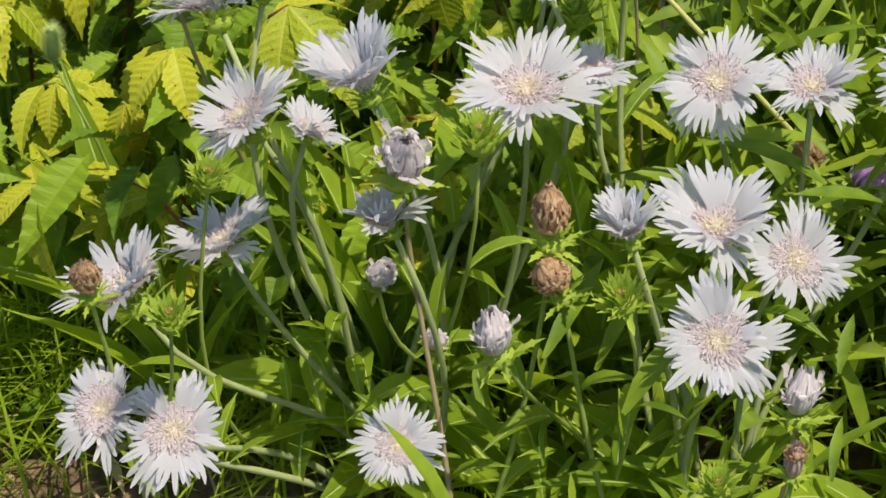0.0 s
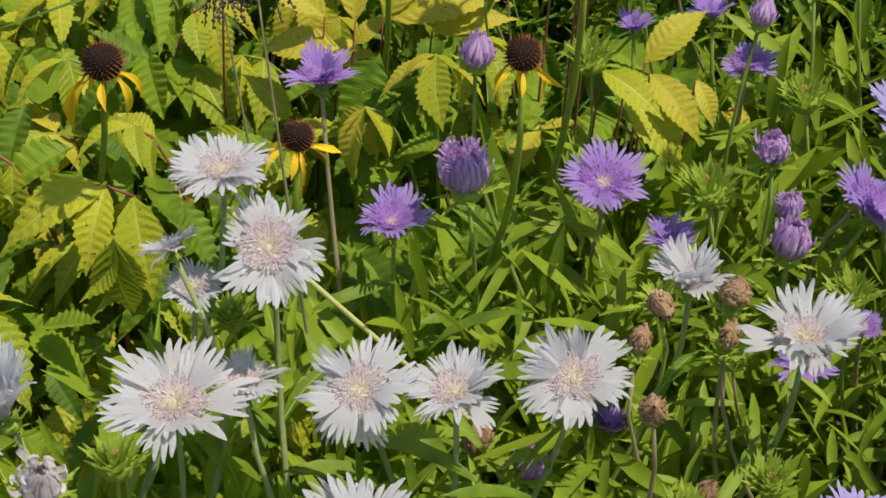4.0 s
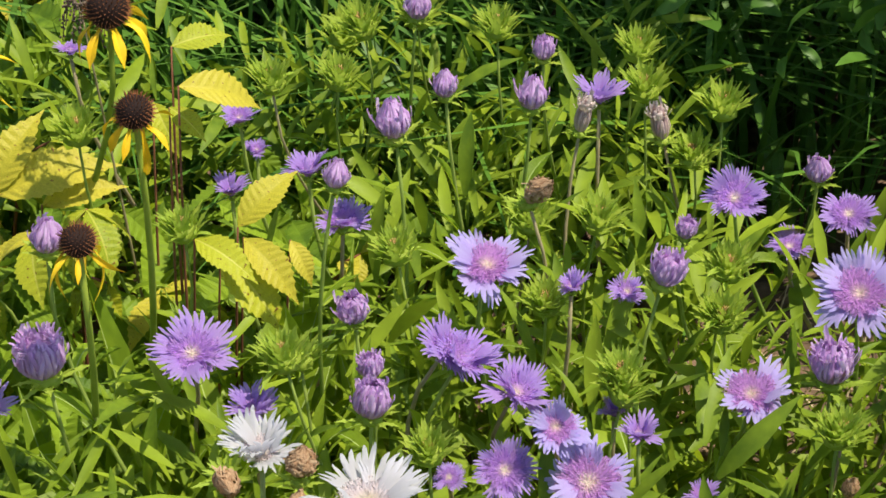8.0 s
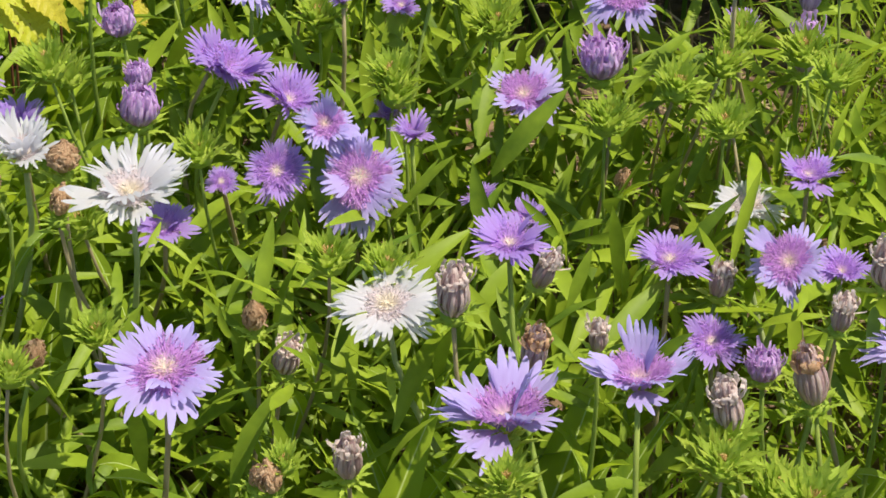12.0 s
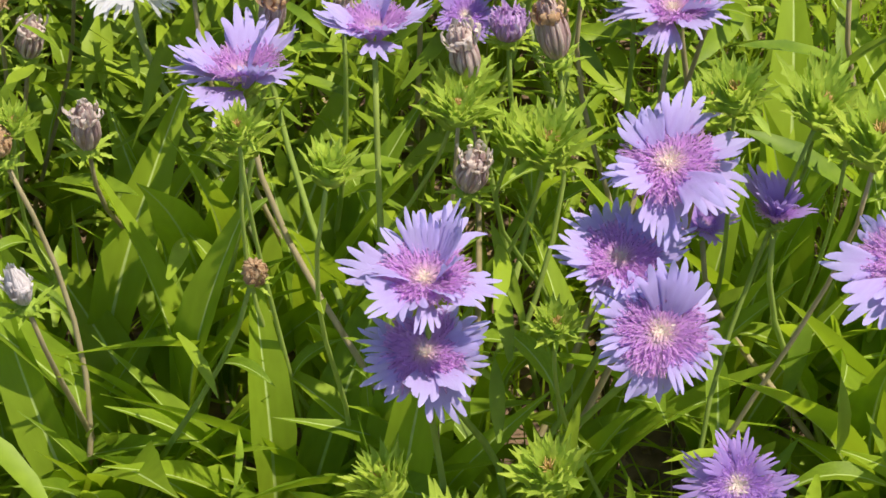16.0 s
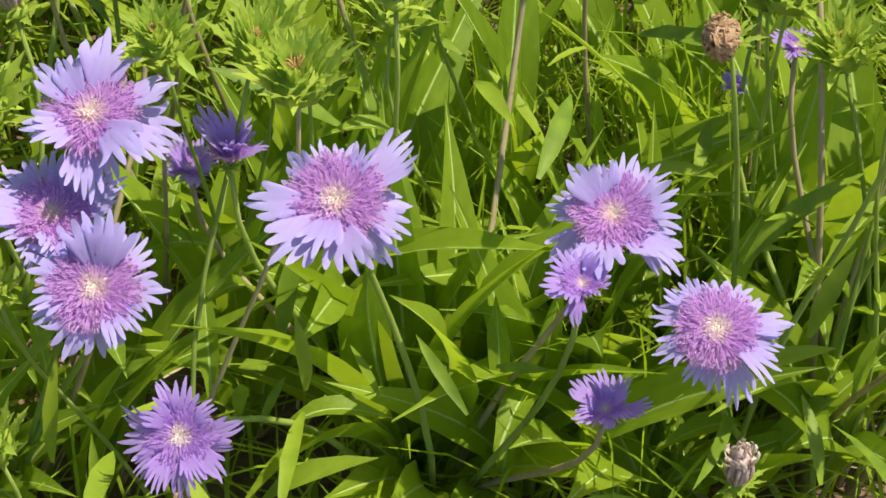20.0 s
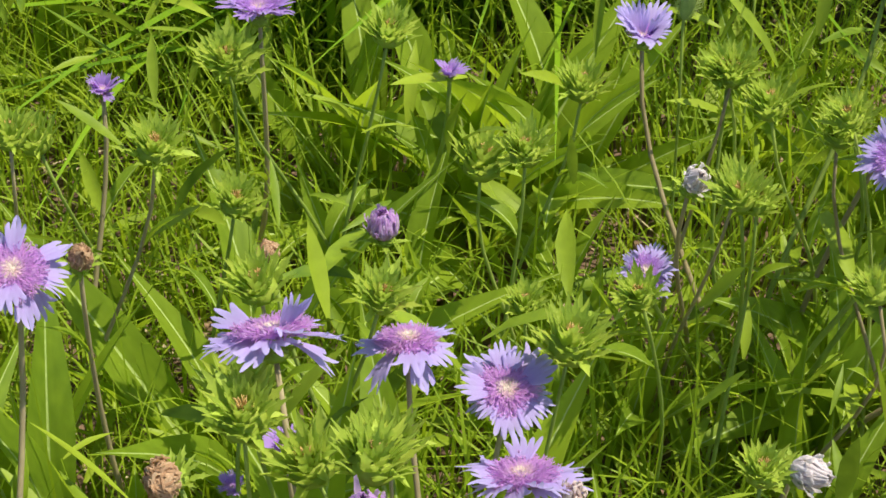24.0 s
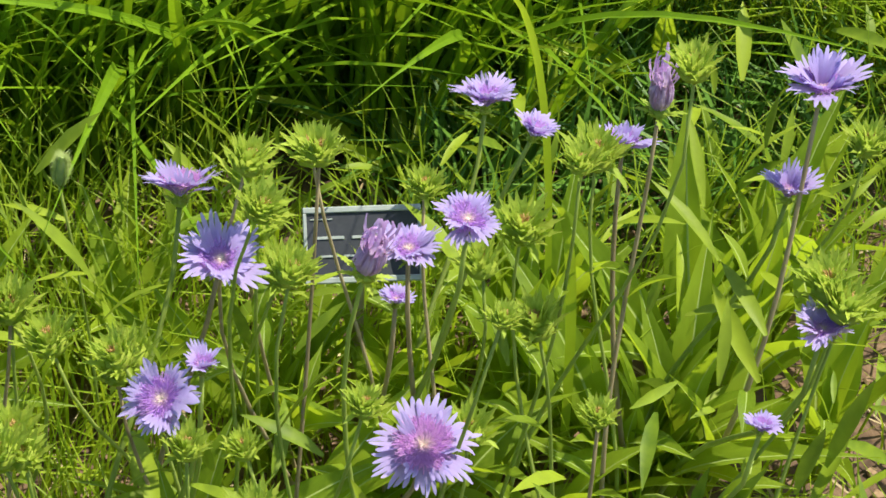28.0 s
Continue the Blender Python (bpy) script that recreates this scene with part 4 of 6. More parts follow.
bloom("lilac", 0.226, 1.373, 0.388, 0.075, 0.19, -0.20, 12)
bloom("purple", 0.246, 1.213, 0.318, 0.056, 0.03, -0.84, 10)
bloom("purple", 0.425, 1.470, 0.395, 0.058, -0.05, -0.53, 12)
bloom("lilac", 0.517, 1.373, 0.368, 0.073, -0.10, -0.57, 10)
bloom("lilac", 0.433, 1.316, 0.311, 0.068, -0.05, -0.40, 14)
bloom("lilac", 0.307, 1.196, 0.321, 0.080, 0.03, -0.84, 4)
bloom("purple", 0.594, 1.330, 0.402, 0.046, -0.01, -0.03, 32)
bloom("purple", 0.162, 1.190, 0.285, 0.050, 0.03, -0.17, 20)
bloom("purple", 0.396, 1.279, 0.241, 0.030, -0.00, -0.09, 30)
bloom("purple", 0.429, 1.195, 0.277, 0.040, -0.01, -0.09, 30)
bloom("white", 0.594, 1.206, 0.278, 0.061, -0.01, -0.03, 6)
bloom("purple", 0.626, 1.163, 0.332, 0.050, -0.01, -0.03, 22)
spent("pale", 0.429, 1.030, 0.356, 0.022, 0.39, -0.16)
spent("pale", 0.553, 1.073, 0.312, 0.021, 0.17, 0.03)
bloom("purple", 0.545, 1.045, 0.282, 0.048, -0.08, -0.46, 14)
bloom("purple", 0.666, 1.522, 0.356, 0.062, -0.04, -0.21, 14)
bloom("lilac", 0.198, 0.904, 0.387, 0.086, 0.05, -0.16, 9)
bloom("lilac", 0.398, 0.884, 0.355, 0.082, -0.05, 0.22, 27)
bloom("lilac", 0.475, 0.884, 0.383, 0.068, 0.01, 0.18, 27)
bloom("purple", 0.406, 1.006, 0.396, 0.055, 0.00, -0.00, 20)
bloom("purple", 0.519, 1.086, 0.319, 0.058, 0.00, -0.00, 18)
bloom("lilac", 0.593, 1.052, 0.342, 0.062, -0.14, -0.56, 14)
bud(0.561, 0.950, 0.342, 0.024, -0.03, -0.01)
spent("pale", 0.583, 0.912, 0.357, 0.028, -0.22, 0.09)
spent("pale", 0.525, 0.862, 0.382, 0.027, -0.19, 0.02)
bloom("purple", 0.618, 1.009, 0.365, 0.038, -0.04, -0.17, 25)
spent("pale", 0.638, 0.974, 0.395, 0.028, -0.13, -0.06)
spent("pale", 0.302, 0.910, 0.306, 0.024, 0.04, -0.20)
spent("pale", 0.258, 1.037, 0.286, 0.024, 0.19, -0.09)
spent("brown", 0.237, 1.057, 0.303, 0.022, 0.01, -0.12)
spent("pale", 0.461, 0.981, 0.341, 0.019, -0.02, -0.06)
spent("pale", 0.417, 0.935, 0.366, 0.025, 0.11, -0.19)
spent("pale", 0.609, 0.960, 0.370, 0.022, 0.10, -0.11)
bloom("lilac", 0.666, 0.964, 0.332, 0.077, 0.00, -0.00, 14)
green_bud("green", 0.396, 0.855, 0.342, 0.051, 0.08, -0.01)
spent("brown", 0.245, 0.915, 0.293, 0.017, 0.20, 0.07)
green_bud("green", 0.328, 1.060, 0.343, 0.039, 0.03, -0.08)
green_bud("green", 0.289, 1.060, 0.353, 0.043, 0.01, -0.13)
spent("brown", 0.704, 0.982, 0.360, 0.033, 0.18, -0.06)
spent("blush", 0.270, 0.780, 0.300, 0.024, -0.13, -0.07)
spent("brown", 0.258, 0.856, 0.340, 0.019, -0.25, -0.09)
green_bud("green", 0.661, 0.782, 0.409, 0.045, -0.10, -0.24)
green_bud("green", 0.554, 0.842, 0.341, 0.044, 0.36, -0.11)
green_bud("green", 0.559, 0.713, 0.313, 0.033, -0.04, -0.30)
spent("brown", 0.399, 0.780, 0.305, 0.016, 0.17, -0.15)
green_bud("green", 0.395, 0.821, 0.373, 0.033, -0.01, -0.25)
green_bud("green", 0.712, 0.787, 0.392, 0.043, 0.17, -0.10)
bloom("purple", 0.775, 0.958, 0.360, 0.042, -0.06, -0.17, 15)
green_bud("green", 0.267, 0.868, 0.348, 0.027, 0.13, -0.11)
bloom("lilac", 0.488, 0.704, 0.354, 0.082, -0.00, -0.03, 22)
bloom("lilac", 0.622, 0.755, 0.382, 0.087, -0.09, -0.39, 8)
bloom("lilac", 0.595, 0.732, 0.336, 0.075, -0.04, -0.21, 14)
bloom("lilac", 0.611, 0.691, 0.322, 0.084, -0.16, -0.68, 8)
bloom("purple", 0.643, 0.625, 0.275, 0.062, -0.30, -0.99, 8)
bloom("lilac", 0.738, 0.690, 0.359, 0.087, -0.23, -0.58, 6)
bloom("purple", 0.693, 0.783, 0.316, 0.043, 0.03, 0.08, 48)
bloom("lilac", 0.885, 0.685, 0.325, 0.079, -0.16, -0.46, 10)
bloom("purple", 0.859, 0.650, 0.312, 0.041, -0.06, -0.17, 28)
bloom("lilac", 0.917, 0.602, 0.316, 0.075, -0.20, -0.44, -22)
bloom("purple", 1.039, 0.821, 0.310, 0.032, 0.00, -0.00, 20)
bloom("lilac", 0.488, 0.705, 0.304, 0.079, -0.04, -0.58, 10)
bloom("purple", 0.675, 0.865, 0.239, 0.040, 0.00, -0.00, 30)
bloom("purple", 0.871, 0.629, 0.235, 0.042, -0.08, -0.16, 20)
green_bud("green", 0.547, 0.640, 0.278, 0.050, -0.18, -0.10)
green_bud("green", 0.462, 0.666, 0.251, 0.044, -0.44, 0.10)
green_bud("green", 0.499, 0.616, 0.252, 0.064, 0.21, -0.08)
green_bud("leafy", 0.443, 0.747, 0.402, 0.037, 0.20, 0.02)
green_bud("green", 0.726, 0.734, 0.410, 0.055, -0.07, -0.16)
green_bud("green", 0.518, 0.830, 0.371, 0.034, 0.01, -0.07)
spent("pale", 0.791, 0.804, 0.409, 0.024, -0.04, 0.03)
bloom("lilac", 1.070, 0.663, 0.342, 0.069, -0.07, -0.85, 8)
spent("pale", 1.074, 0.619, 0.330, 0.021, 0.07, -0.09)
bloom("purple", 1.099, 0.548, 0.272, 0.071, -0.22, -0.41, 14)
green_bud("green", 1.035, 0.563, 0.312, 0.053, -0.17, -0.11)
green_bud("green", 1.148, 0.603, 0.370, 0.055, -0.20, -0.10)
bloom("lilac", 1.165, 0.761, 0.301, 0.078, 0.06, 0.42, 2)
bud(1.048, 0.690, 0.386, 0.027, 0.04, -0.06)
spent("pale", 1.187, 0.735, 0.300, 0.020, -0.05, -0.05)
green_bud("green", 1.017, 0.825, 0.360, 0.057, -0.11, -0.07)
green_bud("green", 1.061, 0.729, 0.387, 0.041, -0.03, 0.01)
bloom("lilac", 1.031, 0.803, 0.415, 0.081, 0.03, 0.58, 2)
bloom("lilac", 1.122, 0.845, 0.349, 0.068, 0.10, 0.30, -6)
bloom("lilac", 0.906, 0.922, 0.398, 0.068, -0.04, -0.40, -8)
bloom("purple", 1.009, 1.234, 0.292, 0.033, 0.00, -0.00, 30)
bloom("lilac", 0.876, 1.047, 0.370, 0.050, 0.01, 0.14, 0)
bloom("purple", 1.128, 1.223, 0.345, 0.064, 0.00, -0.00, 22)
bloom("purple", 1.269, 1.200, 0.274, 0.026, 0.00, -0.00, 40)
spent("brown", 0.855, 0.935, 0.370, 0.026, -0.02, -0.17)
spent("brown", 0.946, 0.933, 0.393, 0.021, -0.00, -0.28)
spent("brown", 1.075, 0.992, 0.313, 0.018, -0.01, 0.26)
spent("blush", 1.342, 0.753, 0.270, 0.026, -0.14, -0.21)
green_bud("green", 1.052, 0.935, 0.342, 0.051, -0.14, 0.02)
green_bud("green", 1.107, 0.846, 0.392, 0.043, 0.08, -0.25)
green_bud("green", 1.019, 1.072, 0.358, 0.053, 0.04, -0.16)
green_bud("green", 1.063, 1.035, 0.329, 0.043, 0.07, -0.26)
green_bud("green", 1.248, 1.064, 0.299, 0.054, 0.14, 0.02)
green_bud("green", 1.227, 0.921, 0.290, 0.035, -0.05, -0.08)
green_bud("green", 1.004, 0.766, 0.402, 0.056, -0.03, -0.15)
green_bud("green", 1.064, 0.722, 0.392, 0.050, 0.31, 0.15)
green_bud("green", 1.100, 1.201, 0.322, 0.054, -0.06, -0.17)
green_bud("green", 1.343, 1.115, 0.309, 0.046, 0.02, -0.04)
green_bud("green", 0.928, 1.096, 0.371, 0.039, 0.05, 0.05)
bud(1.165, 1.036, 0.281, 0.025, -0.06, -0.02)
bloom("purple", 1.352, 0.999, 0.220, 0.045, -0.25, -0.57, 4)
bloom("purple", 1.401, 1.142, 0.318, 0.047, 0.03, 0.06, 38)
bloom("purple", 1.551, 0.985, 0.386, 0.060, 0.05, -0.22, 20)
bloom("purple", 1.474, 0.896, 0.368, 0.055, -0.66, -0.30, 14)
bloom("lilac", 1.184, 0.838, 0.298, 0.069, -0.12, -0.39, 0)
bloom("lilac", 1.560, 1.076, 0.379, 0.057, 0.14, 0.23, 30)
bud(1.560, 0.775, 0.319, 0.024, -0.08, 0.06)
bloom("lilac", 1.611, 0.806, 0.348, 0.066, -0.18, -0.31, 12)
spent("mauve", 1.599, 0.863, 0.464, 0.025, 0.10, -0.27)
bloom("purple", 1.693, 0.906, 0.430, 0.051, -0.07, -0.12, 12)
spent("mauve", 1.856, 0.932, 0.468, 0.024, -0.08, -0.09)
bloom("purple", 1.871, 0.988, 0.383, 0.043, 0.05, 0.07, 30)
bloom("purple", 1.996, 0.928, 0.432, 0.060, 0.06, 0.06, 34)
bloom("purple", 1.990, 0.935, 0.338, 0.046, 0.06, 0.06, 34)
bloom("purple", 1.842, 1.135, 0.337, 0.053, 0.09, 0.15, 30)
bloom("purple", 1.817, 1.025, 0.386, 0.039, 0.37, -0.10, 30)
bloom("purple", 1.898, 0.776, 0.360, 0.049, 0.12, 0.13, 20)
bloom("purple", 1.819, 0.732, 0.342, 0.026, 0.12, 0.13, 30)
bloom("purple", 1.688, 0.974, 0.357, 0.049, 0.00, -0.00, 20)
green_bud("green", 1.392, 0.955, 0.323, 0.043, 0.11, -0.03)
green_bud("green", 1.417, 1.038, 0.357, 0.043, -0.32, -0.12)
green_bud("green", 1.460, 0.941, 0.376, 0.038, -0.40, -0.03)
green_bud("green", 1.476, 0.865, 0.355, 0.033, 0.04, -0.06)
green_bud("green", 1.515, 0.868, 0.335, 0.031, -0.18, 0.17)
green_bud("green", 1.574, 0.817, 0.391, 0.030, 0.08, -0.13)
green_bud("green", 1.559, 0.889, 0.449, 0.037, 0.18, -0.11)
green_bud("green", 1.577, 0.993, 0.459, 0.039, 0.26, -0.11)
green_bud("green", 1.617, 0.971, 0.470, 0.041, -0.01, -0.09)
green_bud("green", 1.716, 1.004, 0.386, 0.033, -0.03, -0.13)
green_bud("green", 1.558, 0.932, 0.469, 0.037, 0.19, -0.39)
green_bud("green", 1.691, 0.736, 0.405, 0.031, -0.10, -0.09)
green_bud("green", 1.843, 0.885, 0.525, 0.040, -0.07, 0.10)
green_bud("green", 1.763, 0.885, 0.472, 0.031, -0.06, -0.05)
green_bud("green", 2.047, 0.920, 0.380, 0.042, -0.05, -0.05)
green_bud("green", 1.918, 0.799, 0.380, 0.052, -0.28, 0.02)
green_bud("green", 1.647, 0.783, 0.461, 0.025, 0.18, -0.05)
bloom("purple", 1.500, 0.896, 0.385, 0.030, 0.03, 0.08, 30)
bloom("purple", 1.705, 1.020, 0.270, 0.030, 0.09, 0.15, 30)
spent("brown", -0.464, 0.771, 0.340, 0.024, -0.00, -0.16)
bloom("white", -0.200, 1.004, 0.370, 0.056, -0.02, 0.08, 14)
bloom("white", -0.379, 0.943, 0.341, 0.050, 0.38, 0.29, 18)
spent("brown", -0.485, 0.991, 0.419, 0.034, -0.01, -0.21)
bloom("white", -0.422, 0.999, 0.407, 0.043, 0.24, 0.34, 40)
bloom("purple", 1.006, 0.826, 0.280, 0.021, 0.00, -0.00, 30)
bud(0.700, 1.058, 0.370, 0.019, -0.31, -0.03)
bloom("lilac", 0.686, 1.040, 0.360, 0.070, 0.02, 0.08, 10)
spent("mauve", 0.661, 1.370, 0.310, 0.032, -0.04, -0.16)
bloom("purple", 0.608, 1.375, 0.330, 0.034, 0.03, 0.17, 40)
spent("mauve", 0.669, 1.407, 0.340, 0.023, 0.07, -0.18)
coneflower(-0.201, 1.173, 0.458, 0.027, 0.05, -0.07)
coneflower(-0.015, 1.287, 0.577, 0.032, 0.02, -0.19)
coneflower(-0.048, 1.216, 0.514, 0.030, 0.03, -0.05)
coneflower(-0.376, 1.264, 0.450, 0.037, 0.20, -0.12)
coneflower(-0.098, 1.567, 0.520, 0.044, 0.06, -0.27)
coneflower(-0.217, 1.526, 0.500, 0.038, -0.04, -0.21)
bloom("purple", -0.188, 1.751, 0.380, 0.032, 0.00, 0.00, 30)
bloom("purple", -0.007, 1.703, 0.300, 0.030, 0.00, 0.00, 30)
green_bud("green", -0.130, 1.536, 0.420, 0.052, 0.05, -0.13)
green_bud("green", 0.066, 1.835, 0.360, 0.060, 0.14, -0.25)
green_bud("green", 0.354, 1.775, 0.380, 0.058, 0.10, -0.02)
green_bud("green", 0.359, 1.733, 0.360, 0.057, -0.05, -0.11)
green_bud("green", 0.148, 1.446, 0.360, 0.050, -0.14, -0.05)
green_bud("green", 0.143, 1.804, 0.400, 0.059, 0.06, -0.38)
green_bud("green", 0.090, 1.780, 0.400, 0.058, -0.16, -0.19)
green_bud("green", 0.018, 1.670, 0.400, 0.056, -0.02, 0.04)
green_bud("green", 0.075, 1.714, 0.380, 0.057, 0.14, -0.05)
green_bud("green", 0.258, 1.529, 0.340, 0.052, 0.09, 0.04)
green_bud("green", 0.401, 1.642, 0.340, 0.055, -0.15, -0.25)
green_bud("green", 0.332, 1.293, 0.350, 0.046, -0.15, -0.18)
green_bud("green", 0.421, 1.442, 0.350, 0.050, 0.05, -0.11)
green_bud("green", 0.415, 1.398, 0.330, 0.049, -0.12, -0.27)
green_bud("green", 0.316, 1.514, 0.350, 0.052, 0.17, -0.08)
green_bud("green", 0.220, 1.781, 0.400, 0.058, 0.00, 0.05)
green_bud("green", -0.028, 1.446, 0.380, 0.050, -0.11, 0.01)
green_bud("green", 0.413, 1.404, 0.330, 0.049, 0.11, -0.15)
green_bud("green", 0.548, 1.282, 0.340, 0.046, 0.17, -0.36)
green_bud("green", 0.575, 1.229, 0.340, 0.045, -0.06, -0.21)
green_bud("green", 0.493, 1.240, 0.340, 0.045, 0.02, -0.04)
green_bud("green", 0.335, 1.285, 0.340, 0.046, 0.27, 0.16)
green_bud("green", 0.690, 1.409, 0.360, 0.049, -0.16, -0.00)
green_bud("green", 0.662, 1.262, 0.360, 0.045, 0.14, -0.03)
green_bud("green", 0.272, 1.404, 0.340, 0.049, -0.04, -0.21)
green_bud("green", 0.192, 1.197, 0.350, 0.044, 0.01, -0.12)
green_bud("green", 0.489, 1.238, 0.340, 0.045, 0.04, 0.03)
green_bud("green", 0.582, 1.247, 0.330, 0.045, -0.26, -0.07)
green_bud("green", 0.614, 1.541, 0.360, 0.052, -0.28, -0.18)
green_bud("green", 0.708, 1.543, 0.400, 0.052, -0.18, -0.09)
green_bud("green", 0.649, 1.529, 0.420, 0.051, -0.10, 0.01)
green_bud("green", 0.675, 1.431, 0.330, 0.050, -0.23, -0.14)
green_bud("green", 0.591, 1.332, 0.330, 0.048, 0.24, -0.05)
green_bud("green", 0.607, 1.360, 0.340, 0.048, -0.00, 0.00)
green_bud("green", 0.655, 1.345, 0.330, 0.048, -0.12, -0.14)
green_bud("green", 0.112, 1.140, 0.330, 0.042, -0.10, -0.14)
green_bud("green", 0.146, 0.980, 0.360, 0.038, 0.00, -0.14)
green_bud("green", 0.097, 0.944, 0.360, 0.037, 0.22, 0.07)
green_bud("green", -0.225, 1.064, 0.380, 0.041, -0.02, -0.07)
green_bud("green", 0.084, 1.311, 0.350, 0.046, -0.07, 0.01)
green_bud("green", -0.067, 0.690, 0.340, 0.032, 0.04, -0.05)
green_bud("green", -0.148, 0.837, 0.330, 0.036, -0.17, -0.24)
green_bud("green", -0.416, 0.863, 0.360, 0.038, 0.20, 0.02)
green_bud("green", -0.402, 0.753, 0.340, 0.036, 0.11, -0.06)
green_bud("green", 0.566, 0.809, 0.360, 0.053, 0.02, -0.25)
green_bud("green", 0.745, 0.829, 0.340, 0.055, -0.04, -0.11)
green_bud("green", 0.520, 0.850, 0.360, 0.054, 0.14, -0.28)
green_bud("green", 0.666, 0.836, 0.360, 0.052, 0.09, -0.01)
green_bud("green", 0.807, 0.883, 0.330, 0.055, 0.18, 0.01)
green_bud("green", 0.726, 0.834, 0.360, 0.052, -0.04, -0.14)
green_bud("green", 1.037, 0.760, 0.360, 0.052, -0.29, 0.04)
green_bud("green", 0.831, 0.921, 0.360, 0.055, -0.03, -0.15)
green_bud("green", 1.225, 0.838, 0.330, 0.057, 0.09, -0.07)
green_bud("green", 1.085, 0.768, 0.350, 0.052, -0.09, 0.02)
green_bud("green", 0.946, 1.130, 0.340, 0.045, -0.20, 0.07)
green_bud("green", 1.090, 1.169, 0.350, 0.047, -0.10, -0.32)
green_bud("green", 1.207, 1.154, 0.360, 0.048, 0.13, -0.08)
green_bud("green", 1.425, 1.048, 0.350, 0.047, 0.12, 0.23)
green_bud("green", 1.372, 0.917, 0.350, 0.043, -0.18, -0.01)
green_bud("green", 1.477, 0.968, 0.350, 0.046, -0.38, 0.01)
green_bud("green", 1.016, 0.821, 0.360, 0.038, 0.12, -0.11)
green_bud("green", 1.077, 0.769, 0.350, 0.037, -0.18, 0.24)
green_bud("green", 1.289, 0.703, 0.330, 0.038, -0.04, -0.04)
green_bud("green", 1.837, 0.971, 0.400, 0.048, 0.04, -0.01)
green_bud("green", 1.749, 0.898, 0.330, 0.047, -0.26, 0.03)
green_bud("green", 1.501, 0.818, 0.330, 0.042, -0.23, 0.06)
green_bud("green", 1.432, 0.835, 0.320, 0.041, -0.31, 0.33)
green_bud("green", 1.265, 1.028, 0.330, 0.044, -0.07, -0.14)
green_bud("green", 1.281, 0.865, 0.330, 0.040, -0.31, -0.14)
green_bud("green", 1.601, 1.050, 0.400, 0.046, 0.02, -0.03)
green_bud("green", 1.597, 1.024, 0.380, 0.046, 0.03, -0.06)
green_bud("green", 1.642, 1.037, 0.420, 0.046, -0.14, -0.00)
green_bud("green", 1.728, 0.942, 0.360, 0.046, -0.05, 0.25)
green_bud("green", 1.767, 0.952, 0.370, 0.047, -0.05, -0.24)
green_bud("green", 1.387, 0.919, 0.340, 0.042, -0.15, -0.14)
green_bud("green", 1.435, 1.002, 0.350, 0.044, -0.15, 0.04)
green_bud("green", 1.465, 0.957, 0.350, 0.043, -0.04, -0.09)
green_bud("green", 1.598, 0.989, 0.360, 0.046, 0.19, -0.22)
green_bud("green", 1.421, 1.033, 0.360, 0.044, 0.09, -0.02)
green_bud("green", 1.914, 0.775, 0.380, 0.045, 0.20, -0.01)
green_bud("green", 1.649, 0.816, 0.340, 0.043, -0.03, 0.01)


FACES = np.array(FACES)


def clear_of_sight_lines(p, room=0.028):
    """Whether a leaf point stays off the camera's sight lines to every flower face."""
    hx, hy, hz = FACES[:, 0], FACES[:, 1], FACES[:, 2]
    # eye: about where the camera stands on its track when each flower shows
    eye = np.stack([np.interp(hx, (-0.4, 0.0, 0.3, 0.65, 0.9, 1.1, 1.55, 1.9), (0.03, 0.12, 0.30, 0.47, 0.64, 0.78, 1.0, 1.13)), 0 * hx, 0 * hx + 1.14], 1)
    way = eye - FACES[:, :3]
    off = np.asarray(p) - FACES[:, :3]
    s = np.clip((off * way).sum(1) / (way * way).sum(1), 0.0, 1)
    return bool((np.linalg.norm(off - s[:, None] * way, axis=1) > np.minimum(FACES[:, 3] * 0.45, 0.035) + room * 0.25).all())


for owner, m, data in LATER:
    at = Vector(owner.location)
    if all(clear_of_sight_lines(at + m @ Vector((0, t, 0)), 0.06) for t in (0.3, 0.65, 1.0)):
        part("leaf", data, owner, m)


# ---- foliage of the aster bed ----
def clump(x, y, count, long, upright=0.5, broad=False):
    owner = thing("aster_plant", (x, y, -0.01), "rosette of long green lance-shaped aster leaves", "plant", "aster leaf rosettes")
    for i in range(count):
        a = 2.39996 * i + rng.normal(0, 0.3)
        lift = radians(rng.uniform(48, 86) if broad else rng.uniform(30, 84)) * (0.80 + 0.22 * upright)
        size = long * rng.uniform(0.65, 1.2)
        m = Matrix.Rotation(a, 4, "Z") @ Matrix.Translation((0, 0.006, 0.01)) @ Matrix.Rotation(min(lift, 1.52), 4, "X") @ Matrix.Rotation(rng.normal(0, 0.5), 4, "Y") @ Matrix.Scale(size, 4)
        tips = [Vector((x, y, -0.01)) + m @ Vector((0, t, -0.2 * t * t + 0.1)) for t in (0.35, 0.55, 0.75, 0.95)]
        if all(clear_of_sight_lines(t, 0.075) for t in tips):
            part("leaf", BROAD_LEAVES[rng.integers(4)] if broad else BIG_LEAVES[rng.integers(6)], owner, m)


def bare_corner(x, y, r):
    """Open soil in front of the white asters, with a few weeds."""
    return -0.66 < x < -0.20 and y < 0.965 + 0.05 * noise.noise(Vector((9 * x, 9 * y, 2))) and r.random() < 0.94


